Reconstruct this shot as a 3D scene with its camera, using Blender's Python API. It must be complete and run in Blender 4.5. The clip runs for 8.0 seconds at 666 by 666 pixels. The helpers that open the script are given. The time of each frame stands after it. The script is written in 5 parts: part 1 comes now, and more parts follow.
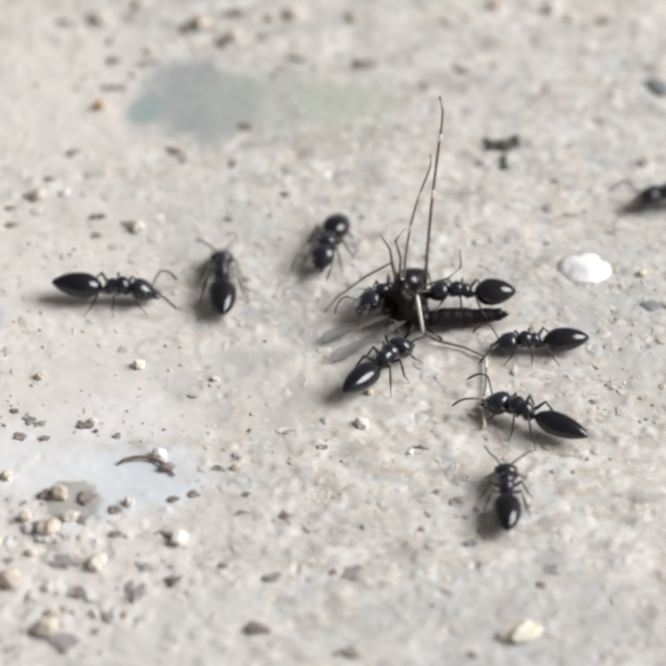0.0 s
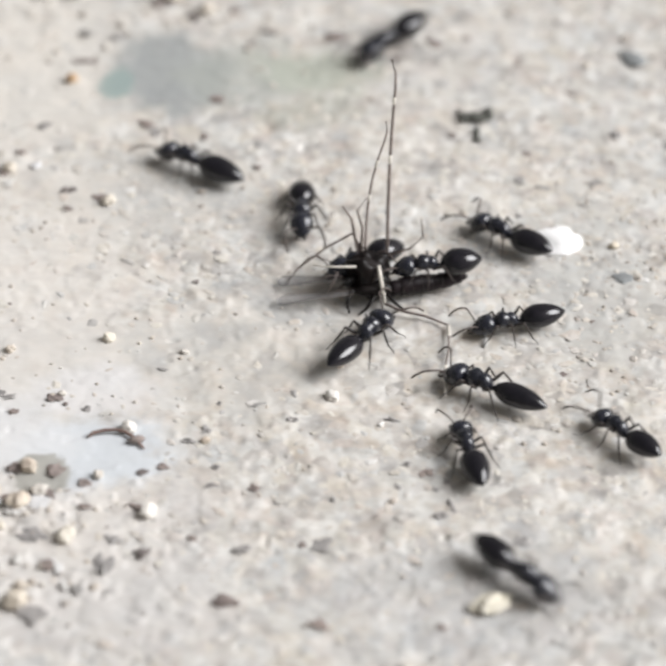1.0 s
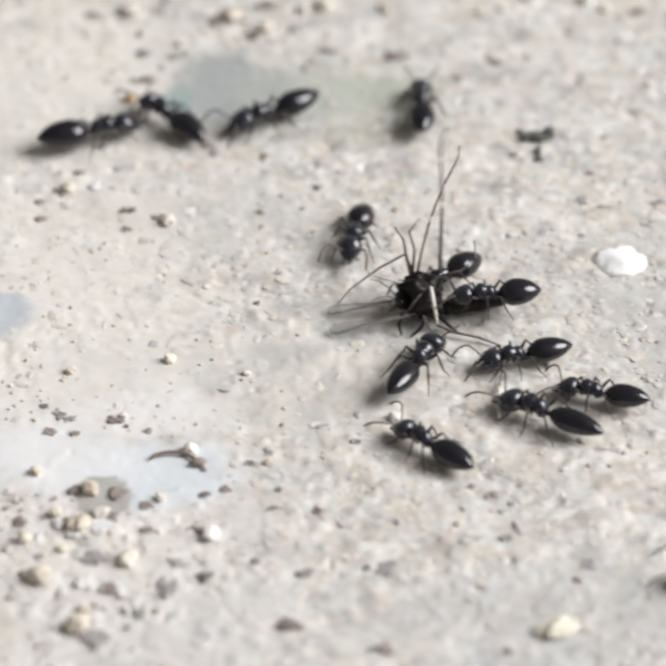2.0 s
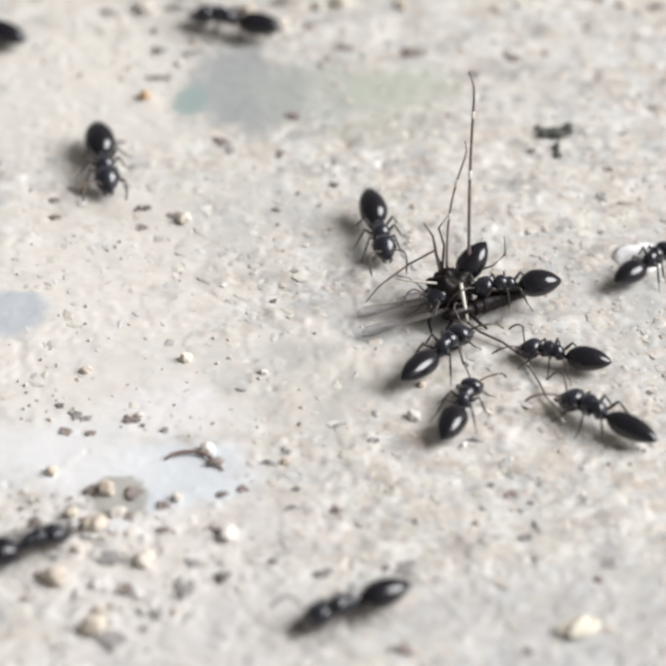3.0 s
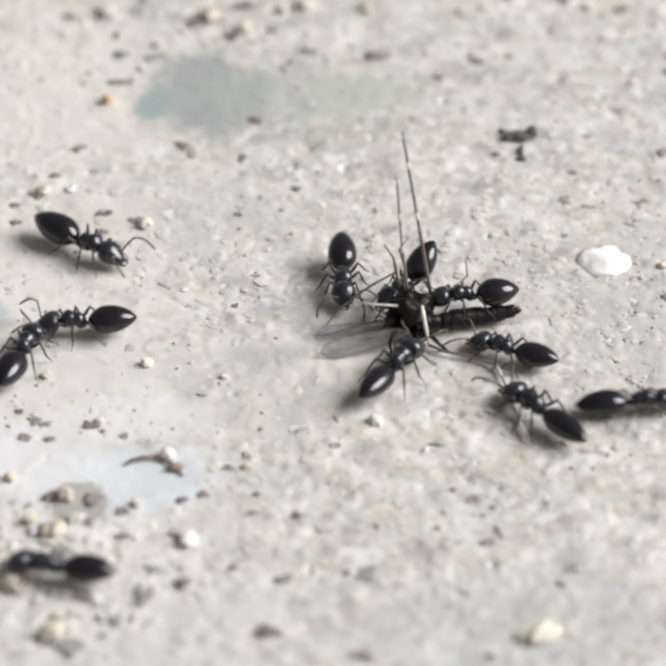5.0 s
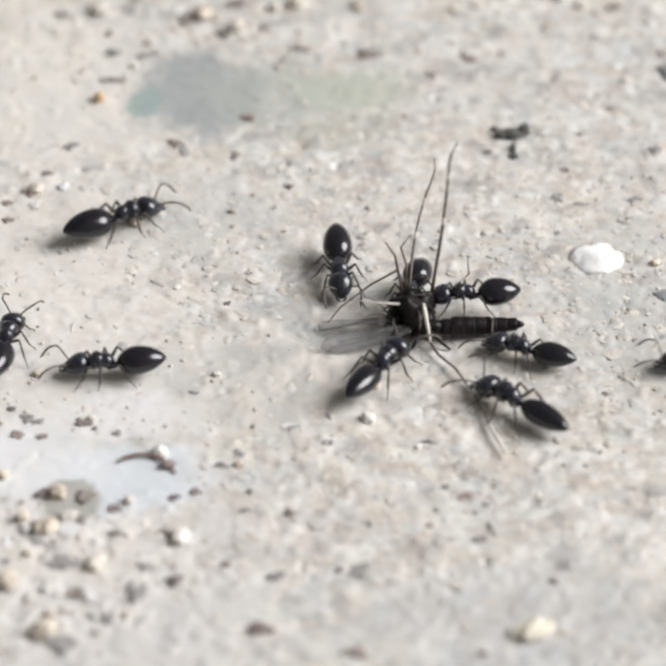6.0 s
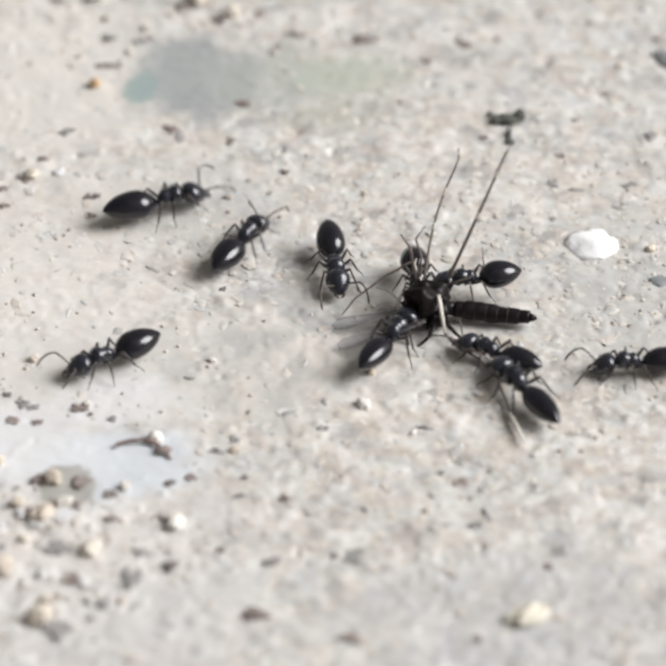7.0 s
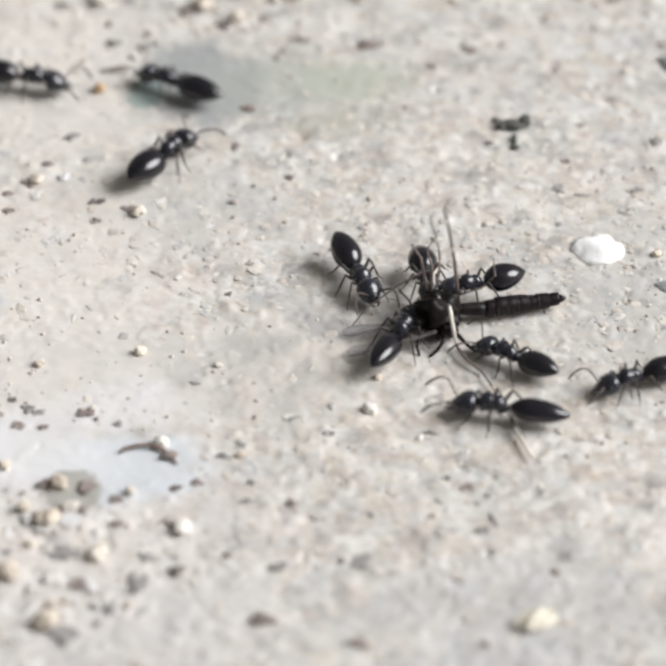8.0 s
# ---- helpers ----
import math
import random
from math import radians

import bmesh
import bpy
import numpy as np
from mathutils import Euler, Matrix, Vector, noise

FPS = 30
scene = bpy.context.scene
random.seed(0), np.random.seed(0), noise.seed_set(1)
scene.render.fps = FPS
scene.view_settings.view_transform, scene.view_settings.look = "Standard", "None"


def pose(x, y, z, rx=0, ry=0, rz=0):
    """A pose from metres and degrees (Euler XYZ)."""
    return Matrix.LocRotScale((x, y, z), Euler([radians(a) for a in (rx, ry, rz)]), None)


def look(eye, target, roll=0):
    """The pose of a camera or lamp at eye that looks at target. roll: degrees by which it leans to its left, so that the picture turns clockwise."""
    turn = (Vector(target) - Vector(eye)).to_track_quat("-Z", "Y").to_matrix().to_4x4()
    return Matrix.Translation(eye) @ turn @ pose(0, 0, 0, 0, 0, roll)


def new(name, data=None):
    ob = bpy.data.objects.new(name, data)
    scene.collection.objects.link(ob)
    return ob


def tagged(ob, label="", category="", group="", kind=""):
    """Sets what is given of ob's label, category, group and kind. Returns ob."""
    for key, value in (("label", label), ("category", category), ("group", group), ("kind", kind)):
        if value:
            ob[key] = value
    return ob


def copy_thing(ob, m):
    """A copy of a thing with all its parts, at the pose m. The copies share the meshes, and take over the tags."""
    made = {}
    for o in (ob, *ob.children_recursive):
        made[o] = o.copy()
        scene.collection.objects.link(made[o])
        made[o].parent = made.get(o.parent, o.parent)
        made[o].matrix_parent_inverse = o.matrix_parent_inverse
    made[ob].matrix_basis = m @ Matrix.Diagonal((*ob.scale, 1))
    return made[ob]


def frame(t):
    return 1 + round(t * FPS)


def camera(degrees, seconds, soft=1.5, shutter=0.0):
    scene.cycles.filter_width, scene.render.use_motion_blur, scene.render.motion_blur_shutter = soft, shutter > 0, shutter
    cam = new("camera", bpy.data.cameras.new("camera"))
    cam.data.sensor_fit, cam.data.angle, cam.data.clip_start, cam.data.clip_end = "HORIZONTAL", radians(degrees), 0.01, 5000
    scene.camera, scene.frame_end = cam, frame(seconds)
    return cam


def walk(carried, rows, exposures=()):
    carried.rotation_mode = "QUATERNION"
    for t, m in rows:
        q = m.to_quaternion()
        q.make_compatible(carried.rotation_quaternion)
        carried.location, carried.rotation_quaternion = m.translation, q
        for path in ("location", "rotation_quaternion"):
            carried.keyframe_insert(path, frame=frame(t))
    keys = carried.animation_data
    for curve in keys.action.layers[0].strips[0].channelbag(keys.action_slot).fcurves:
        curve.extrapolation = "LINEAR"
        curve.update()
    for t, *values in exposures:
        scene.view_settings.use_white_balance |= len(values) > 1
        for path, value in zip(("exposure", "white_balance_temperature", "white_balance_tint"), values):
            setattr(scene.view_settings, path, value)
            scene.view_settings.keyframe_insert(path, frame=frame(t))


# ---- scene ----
EXPOSURES = [(0.0, -0.03), (0.5, 0.03), (2.0, 0.05), (3.5, 0.14), (4.5, 0.05), (6.5, 0.02), (8.0, 0.02)]
cam = camera(10.0, 8.0, soft=3.2, shutter=0.4)
PATH = [
    (0.0, look((0.000095, -0.081151, 0.064279), (0.000679, 0.000845, 0.0), 0.592)),
    (0.1, look((0.000014, -0.081197, 0.064309), (0.000614, 0.000791, 0.0), 0.593)),
    (0.2, look((0.000110, -0.081186, 0.064339), (0.000723, 0.000795, 0.0), 0.594)),
    (0.3, look((0.000056, -0.081176, 0.064369), (0.000684, 0.000798, 0.0), 0.596)),
    (0.4, look((0.000249, -0.081206, 0.064399), (0.000892, 0.000760, 0.0), 0.597)),
    (0.5, look((0.000063, -0.081243, 0.064430), (0.000721, 0.000716, 0.0), 0.598)),
    (0.6, look((0.000093, -0.081077, 0.064322), (0.000759, 0.000643, 0.0), 0.590)),
    (0.7, look((0.000105, -0.080913, 0.064215), (0.000778, 0.000568, 0.0), 0.581)),
    (0.8, look((0.000106, -0.081027, 0.064108), (0.000787, 0.000216, 0.0), 0.573)),
    (0.9, look((0.000354, -0.081161, 0.064001), (0.001043, -0.000156, 0.0), 0.564)),
    (1.0, look((0.000775, -0.081118, 0.063893), (0.001471, -0.000350, 0.0), 0.556)),
    (1.1, look((0.001033, -0.081118, 0.063829), (0.001657, -0.000353, 0.0), 0.510)),
    (1.2, look((0.001116, -0.080944, 0.063764), (0.001668, -0.000182, 0.0), 0.464)),
    (1.3, look((0.000999, -0.080878, 0.063699), (0.001478, -0.000119, 0.0), 0.418)),
    (1.4, look((0.000941, -0.080876, 0.063635), (0.001347, -0.000121, 0.0), 0.372)),
    (1.5, look((0.000523, -0.080895, 0.063570), (0.000857, -0.000142, 0.0), 0.327)),
    (1.6, look((0.000419, -0.080868, 0.063532), (0.000635, -0.000063, 0.0), 0.277)),
    (1.7, look((0.000514, -0.080641, 0.063503), (0.000611, 0.000229, 0.0), 0.212)),
    (1.8, look((0.000429, -0.080534, 0.063464), (0.000408, 0.000386, 0.0), 0.155)),
    (1.9, look((0.000321, -0.080561, 0.063419), (0.000181, 0.000402, 0.0), 0.100)),
    (2.0, look((0.000047, -0.080459, 0.063383), (-0.000211, 0.000559, 0.0), 0.055)),
    (2.1, look((-0.000145, -0.080189, 0.063301), (-0.000702, 0.000606, 0.0), -0.097)),
    (2.2, look((-0.000338, -0.079958, 0.063219), (-0.001193, 0.000615, 0.0), -0.249)),
    (3.3, look((0.000092, -0.079781, 0.062556), (-0.000471, 0.000521, 0.0), -0.331)),
    (3.4, look((0.000138, -0.079751, 0.062496), (-0.000399, 0.000526, 0.0), -0.338)),
    (3.5, look((0.000233, -0.079784, 0.062435), (-0.000277, 0.000468, 0.0), -0.346)),
    (3.6, look((0.000217, -0.079706, 0.062385), (-0.000232, 0.000530, 0.0), -0.321)),
    (3.8, look((0.000033, -0.079589, 0.062284), (-0.000294, 0.000615, 0.0), -0.273)),
    (4.0, look((0.000197, -0.079637, 0.062183), (-0.000007, 0.000535, 0.0), -0.224)),
    (4.2, look((0.000535, -0.079523, 0.062203), (0.000251, 0.000641, 0.0), -0.285)),
    (4.5, look((0.000518, -0.079568, 0.062233), (0.000116, 0.000585, 0.0), -0.377)),
    (4.7, look((0.000658, -0.079424, 0.062206), (0.000293, 0.000716, 0.0), -0.365)),
    (5.8, look((0.000544, -0.079559, 0.062053), (0.000384, 0.000510, 0.0), -0.301)),
    (6.0, look((0.000657, -0.079499, 0.062026), (0.000534, 0.000557, 0.0), -0.289)),
    (6.2, look((0.000679, -0.079353, 0.062078), (0.000571, 0.000626, 0.0), -0.257)),
    (6.5, look((0.000637, -0.079514, 0.062157), (0.000552, 0.000348, 0.0), -0.209)),
    (6.7, look((0.000684, -0.079517, 0.062135), (0.000611, 0.000182, 0.0), -0.226)),
    (6.8, look((0.000594, -0.079464, 0.062124), (0.000527, 0.000154, 0.0), -0.234)),
    (6.9, look((0.000648, -0.079474, 0.062113), (0.000586, 0.000062, 0.0), -0.242)),
    (7.0, look((0.000713, -0.079516, 0.062102), (0.000656, -0.000060, 0.0), -0.250)),
    (7.2, look((0.000768, -0.079582, 0.062017), (0.000786, -0.000253, 0.0), -0.184)),
    (7.3, look((0.000697, -0.079513, 0.061975), (0.000752, -0.000247, 0.0), -0.151)),
    (7.5, look((0.000489, -0.079442, 0.061891), (0.000618, -0.000303, 0.0), -0.085)),
    (7.6, look((0.000456, -0.079447, 0.061889), (0.000584, -0.000208, 0.0), -0.095)),
    (7.8, look((0.000441, -0.079486, 0.061884), (0.000569, -0.000047, 0.0), -0.114)),
    (8.0, look((0.000374, -0.079477, 0.061880), (0.000502, 0.000162, 0.0), -0.132)),
]
walk(cam, PATH, EXPOSURES)
cam.data.dof.use_dof = True
cam.data.dof.focus_distance, cam.data.dof.aperture_fstop = 0.1018, 80.0

# ---- world, sun ----
world = bpy.data.worlds.new("sky")
scene.world = world
world.use_nodes = True
wn = world.node_tree
sky = wn.nodes.new("ShaderNodeTexSky")
sky.sky_type = "NISHITA"
sky.sun_disc = False
SUN_HEIGHT, SUN_TURN = 40.0, 0.0
sky.sun_elevation = radians(SUN_HEIGHT)
sky.sun_rotation = radians(90.0 - SUN_TURN)
sky.air_density, sky.dust_density, sky.ozone_density = 1.0, 4.0, 1.0
background = wn.nodes["Background"]
haze = wn.nodes.new("ShaderNodeHueSaturation")
haze.inputs["Saturation"].default_value = 0.08
wn.links.new(sky.outputs[0], haze.inputs["Color"])
warm = wn.nodes.new("ShaderNodeMix")
warm.data_type, warm.blend_type = "RGBA", "MULTIPLY"
warm.inputs[0].default_value, warm.inputs[7].default_value = 1.0, (1.05, 1.0, 0.94, 1)
wn.links.new(haze.outputs[0], warm.inputs[6])
wn.links.new(warm.outputs[2], background.inputs[0])
background.inputs[1].default_value = 0.062
sun_data = bpy.data.lights.new("sun", "SUN")
sun_data.energy, sun_data.angle = 4.08, radians(39.0)
sun_data.color = (0.982, 0.986, 1.012)
sun = new("sun", sun_data)
a, b = radians(SUN_HEIGHT), radians(SUN_TURN)
toward = Vector((math.cos(a) * math.cos(b), math.cos(a) * math.sin(b), math.sin(a)))
sun.matrix_world = look(tuple(toward), (0, 0, 0))
# ---- materials ----
MM = 0.001


def material(name, colour, rough=0.5, metal=0.0):
    mat = bpy.data.materials.new(name)
    mat.use_nodes = True
    tree = mat.node_tree
    shader = tree.nodes["Principled BSDF"]
    shader.inputs["Base Color"].default_value = (*colour, 1)
    shader.inputs["Roughness"].default_value = rough
    shader.inputs["Metallic"].default_value = metal
    return mat, tree, shader


def place_of(tree, scale=(1, 1, 1)):
    """Object coordinates, in millimetres."""
    coords = tree.nodes.new("ShaderNodeTexCoord")
    mapping = tree.nodes.new("ShaderNodeMapping")
    mapping.inputs["Scale"].default_value = tuple(1000 * s for s in scale)
    tree.links.new(coords.outputs["Object"], mapping.inputs[0])
    return mapping.outputs[0]


def noise_of(tree, place, scale, detail=3.0, rough=0.55, twist=0.0):
    node = tree.nodes.new("ShaderNodeTexNoise")
    node.inputs["Scale"].default_value = scale
    node.inputs["Detail"].default_value = detail
    node.inputs["Roughness"].default_value = rough
    node.inputs["Distortion"].default_value = twist
    tree.links.new(place, node.inputs["Vector"])
    return node.outputs["Fac"]


def ramp_of(tree, value, stops):
    node = tree.nodes.new("ShaderNodeValToRGB")
    while len(node.color_ramp.elements) < len(stops):
        node.color_ramp.elements.new(0.5)
    for element, (at_value, colour) in zip(node.color_ramp.elements, stops):
        element.position = at_value
        element.color = (*colour, 1) if len(colour) == 3 else colour
    tree.links.new(value, node.inputs[0])
    return node.outputs[0]


def blend_of(tree, fac, one, two, mode="MIX"):
    node = tree.nodes.new("ShaderNodeMix")
    node.data_type, node.blend_type = "RGBA", mode
    for socket, value in ((node.inputs[0], fac), (node.inputs[6], one), (node.inputs[7], two)):
        if isinstance(value, (int, float)):
            socket.default_value = value
        elif isinstance(value, tuple):
            socket.default_value = (*value, 1)
        else:
            tree.links.new(value, socket)
    return node.outputs[2]


def math_of(tree, op, one, two=0.0):
    node = tree.nodes.new("ShaderNodeMath")
    node.operation = op
    for socket, value in zip(node.inputs, (one, two)):
        if isinstance(value, (int, float)):
            socket.default_value = value
        else:
            tree.links.new(value, socket)
    return node.outputs[0]


def bump_of(tree, shader, height, strength, distance):
    node = tree.nodes.new("ShaderNodeBump")
    node.inputs["Strength"].default_value = strength
    node.inputs["Distance"].default_value = distance
    tree.links.new(height, node.inputs["Height"])
    tree.links.new(node.outputs[0], shader.inputs["Normal"])


def stain_of(tree, place, wobble, x, y, wide, deep, soft=0.5):
    """How far a place lies inside a blotch with a ragged rim: 1 inside, 0 outside."""
    node = tree.nodes.new("ShaderNodeMapping")
    node.vector_type = "TEXTURE"
    node.inputs["Location"].default_value = (x, y, 0)
    node.inputs["Scale"].default_value = (wide, deep, 50)
    tree.links.new(place, node.inputs[0])
    length = tree.nodes.new("ShaderNodeVectorMath")
    length.operation = "LENGTH"
    tree.links.new(node.outputs[0], length.inputs[0])
    ragged = math_of(tree, "ADD", length.outputs["Value"], math_of(tree, "MULTIPLY", math_of(tree, "SUBTRACT", wobble, 0.5), 1.8))
    span = tree.nodes.new("ShaderNodeMapRange")
    span.interpolation_type = "SMOOTHSTEP"
    span.inputs["From Min"].default_value = 1.0 + soft / 2
    span.inputs["From Max"].default_value = 1.0 - soft / 2
    tree.links.new(ragged, span.inputs["Value"])
    return span.outputs[0]


def concrete_material():
    mat, tree, shader = material("concrete", (0.5, 0.46, 0.42), 0.85)
    place = place_of(tree)
    # warm and grey fields, several millimetres wide
    fields = noise_of(tree, place, 0.13, 4.0, 0.6)
    colour = ramp_of(tree, fields, [(0.42, (0.475, 0.475, 0.46)), (0.58, (0.585, 0.55, 0.495))])
    tints = noise_of(tree, place, 0.75, 3.0, 0.6)
    colour = blend_of(tree, 0.5, colour, ramp_of(tree, tints, [(0.38, (0.435, 0.44, 0.435)), (0.5, (0.535, 0.52, 0.485)), (0.62, (0.65, 0.59, 0.525))]))
    # sand grains of different stone
    cells = tree.nodes.new("ShaderNodeTexVoronoi")
    cells.inputs["Scale"].default_value = 2.4
    warp = tree.nodes.new("ShaderNodeTexNoise")
    warp.inputs["Scale"].default_value = 3.0
    tree.links.new(place, warp.inputs["Vector"])
    bent = tree.nodes.new("ShaderNodeVectorMath")
    bent.operation = "MULTIPLY_ADD"
    bent.inputs[1].default_value = (0.35, 0.35, 0.35)
    tree.links.new(warp.outputs["Color"], bent.inputs[0])
    tree.links.new(place, bent.inputs[2])
    tree.links.new(bent.outputs[0], cells.inputs["Vector"])
    grey = tree.nodes.new("ShaderNodeSeparateColor")
    tree.links.new(cells.outputs["Color"], grey.inputs[0])
    grains = ramp_of(tree, grey.outputs[0], [(0.0, (0.30, 0.275, 0.26)), (0.10, (0.43, 0.42, 0.42)), (0.25, (0.60, 0.535, 0.49)), (0.4, (0.49, 0.505, 0.51)), (0.6, (0.66, 0.625, 0.56)), (0.75, (0.53, 0.48, 0.43)), (0.9, (0.60, 0.60, 0.58)), (1.0, (0.78, 0.75, 0.70))])
    # the film of cement is whole in some places and worn off in others
    shape = noise_of(tree, place, 0.3, 4.0, 0.6)
    film = 0.0
    for x, y, wide, deep in FILMS:
        film = math_of(tree, "MAXIMUM", film, stain_of(tree, place, shape, x, y, wide, deep, 0.9))
    worn = math_of(tree, "SUBTRACT", 1.0, film)
    colour = blend_of(tree, math_of(tree, "ADD", 0.08, math_of(tree, "MULTIPLY", worn, 0.34)), colour, grains)
    # cement film mottled at a finer size
    mottle = noise_of(tree, place, 0.9, 3.0, 0.55)
    colour = blend_of(tree, math_of(tree, "ADD", 0.4, math_of(tree, "MULTIPLY", worn, 0.25)), colour, ramp_of(tree, mottle, [(0.30, (0.36, 0.345, 0.34)), (0.5, (0.5, 0.5, 0.5)), (0.68, (0.66, 0.655, 0.65))]), "OVERLAY")
    flakes = noise_of(tree, place, 1.9, 2.0, 0.5, 0.4)
    rugged = math_of(tree, "ADD", 0.1, math_of(tree, "MULTIPLY", worn, 0.45))
    colour = blend_of(tree, rugged, colour, ramp_of(tree, flakes, [(0.33, (0.40, 0.385, 0.37)), (0.46, (0.5, 0.5, 0.5)), (0.53, (0.5, 0.5, 0.5)), (0.66, (0.63, 0.625, 0.61))]), "OVERLAY")
    crumbs = noise_of(tree, place, 3.2, 2.0, 0.5)
    colour = blend_of(tree, math_of(tree, "ADD", 0.06, math_of(tree, "MULTIPLY", worn, 0.2)), colour, ramp_of(tree, crumbs, [(0.32, (0.35, 0.325, 0.305)), (0.5, (0.5, 0.5, 0.5)), (0.66, (0.68, 0.675, 0.66))]), "OVERLAY")
    # dark specks
    specks = noise_of(tree, place, 3.1, 2.0, 0.5)
    colour = blend_of(tree, ramp_of(tree, specks, [(0.73, (0, 0, 0)), (0.8, (0.5, 0.5, 0.5))]), colour, (0.17, 0.15, 0.14))
    # smears of paint and algae, and one flat grey-green patch for a pit
    wobble = noise_of(tree, place, 0.6, 5.0, 0.65)
    for x, y, wide, deep, tint, much, soft in STAINS:
        mask = stain_of(tree, place, wobble, x, y, wide, deep, soft)
        colour = blend_of(tree, math_of(tree, "MULTIPLY", mask, much), colour, tint)
    tree.links.new(colour, shader.inputs["Base Color"])
    height = math_of(tree, "ADD", noise_of(tree, place, 4.0, 3.0, 0.55), math_of(tree, "MULTIPLY", mottle, 0.8))
    bump_of(tree, shader, height, 0.2, 0.00002)
    return mat


def grain_material(name, stops, rough=0.7):
    """Sand and crumbs: each its own shade, cloudy inside."""
    mat, tree, shader = material(name, stops[0][1], rough)
    info = tree.nodes.new("ShaderNodeObjectInfo")
    island = tree.nodes.new("ShaderNodeNewGeometry")
    pick = math_of(tree, "FRACT", math_of(tree, "ADD", info.outputs["Random"], island.outputs["Random Per Island"]))
    colour = ramp_of(tree, pick, stops)
    place = place_of(tree)
    cloud = noise_of(tree, place, 5.0, 4.0, 0.6)
    colour = blend_of(tree, 0.45, colour, ramp_of(tree, cloud, [(0.3, (0.3, 0.29, 0.28)), (0.7, (0.66, 0.65, 0.64))]), "OVERLAY")
    tree.links.new(colour, shader.inputs["Base Color"])
    bump_of(tree, shader, cloud, 0.5, 0.00005)
    return mat


def cuticle_material(name, dark, light, rough, sheen=0.0, gloss=0.5):
    """Insect shell: glossy, with faint cloudiness and fine punctures."""
    mat, tree, shader = material(name, dark, rough)
    place = place_of(tree)
    cloud = noise_of(tree, place, 4.0, 3.0)
    tree.links.new(ramp_of(tree, cloud, [(0.35, dark), (0.75, light)]), shader.inputs["Base Color"])
    fine = noise_of(tree, place, 26.0, 2.0)
    tree.links.new(ramp_of(tree, fine, [(0.3, (rough * 0.75,) * 3), (0.7, (rough * 1.3,) * 3)]), shader.inputs["Roughness"])
    bump_of(tree, shader, fine, 0.06, 0.00001)
    shader.inputs["Specular IOR Level"].default_value = gloss
    shader.inputs["Sheen Weight"].default_value = sheen
    shader.inputs["Sheen Roughness"].default_value = 0.4
    return mat


def wing_material():
    mat, tree, shader = material("wing_membrane", (0.3, 0.29, 0.29), 0.16)
    place = place_of(tree)
    cloud = noise_of(tree, place, 1.5, 3.0)
    tree.links.new(ramp_of(tree, cloud, [(0.3, (0.2, 0.195, 0.195)), (0.7, (0.34, 0.34, 0.35))]), shader.inputs["Base Color"])
    shader.inputs["Alpha"].default_value = 0.33
    return mat


COLD_SMEARS = [
    (-3.3, 11.91, 1.76, 2.04, (0.30, 0.316, 0.316), 0.88, 0.75),
    (-4.85, 11.5, 0.52, 0.9, (0.27, 0.345, 0.33), 0.82, 0.6),
    (-0.87, 11.94, 2.16, 1.67, (0.37, 0.385, 0.355), 0.68, 0.9),
    (0.89, 12.07, 1.7, 1.11, (0.42, 0.445, 0.375), 0.7, 0.9),
    (0.89, 9.99, 1.36, 0.83, (0.37, 0.375, 0.32), 0.5, 0.8),
    (-4.8, -5.33, 1.93, 1.48, (0.60, 0.632, 0.66), 0.9, 0.6),
    (-7.5, -4.7, 2.2, 1.5, (0.69, 0.695, 0.70), 0.8, 1.0),
    (-4.9, -2.9, 1.6, 1.1, (0.71, 0.70, 0.70), 0.6, 0.7),
    (-9.55, 1.35, 1.25, 0.95, (0.42, 0.46, 0.50), 0.85, 0.5),
]
PALE_SMEARS = [
    (8.69, 1.38, 1.7, 3.52, (0.47, 0.47, 0.45), 0.6, 0.9),
    (4.93, -10.81, 3.41, 2.04, (0.47, 0.47, 0.47), 0.5, 0.9),
    (-4.84, -11.38, 3.18, 1.67, (0.5, 0.49, 0.48), 0.5, 0.9),
    (-7.94, 12.08, 3.41, 3.7, (0.7, 0.66, 0.6), 0.6, 0.9),
    (-7.71, 0.46, 3.75, 6.11, (0.70, 0.665, 0.62), 0.65, 1.2),
    (-5.08, -8.75, 3.64, 4.07, (0.66, 0.63, 0.6), 0.55, 1.2),
]
# drawn only as a darker grey-green patch, with no dent in the ground
PIT = [
    (-6.1, -6.31, 0.7, 0.81, (0.36, 0.35, 0.315), 0.9, 0.25),
]
STAINS = PALE_SMEARS + COLD_SMEARS + PIT
FILMS = [(-4.5, 5.9, 3.8, 2.0), (-7.8, 12.3, 4.5, 3.5), (-1.4, -1.3, 3.8, 2.4), (-5.3, -2.4, 3.0, 2.0)]
CONCRETE = concrete_material()
SAND = grain_material("sand", [(0.0, (0.62, 0.55, 0.44)), (0.3, (0.72, 0.68, 0.6)), (0.6, (0.55, 0.47, 0.38)), (0.85, (0.78, 0.76, 0.72)), (1.0, (0.60, 0.52, 0.42))], 0.55)
# dark brown for dirt, and for shade in pits and beside grains
DIRT_AND_SHADE = grain_material("dirt", [(0.0, (0.21, 0.175, 0.165)), (0.4, (0.30, 0.25, 0.23)), (0.7, (0.165, 0.145, 0.14)), (1.0, (0.34, 0.285, 0.26))], 0.95)
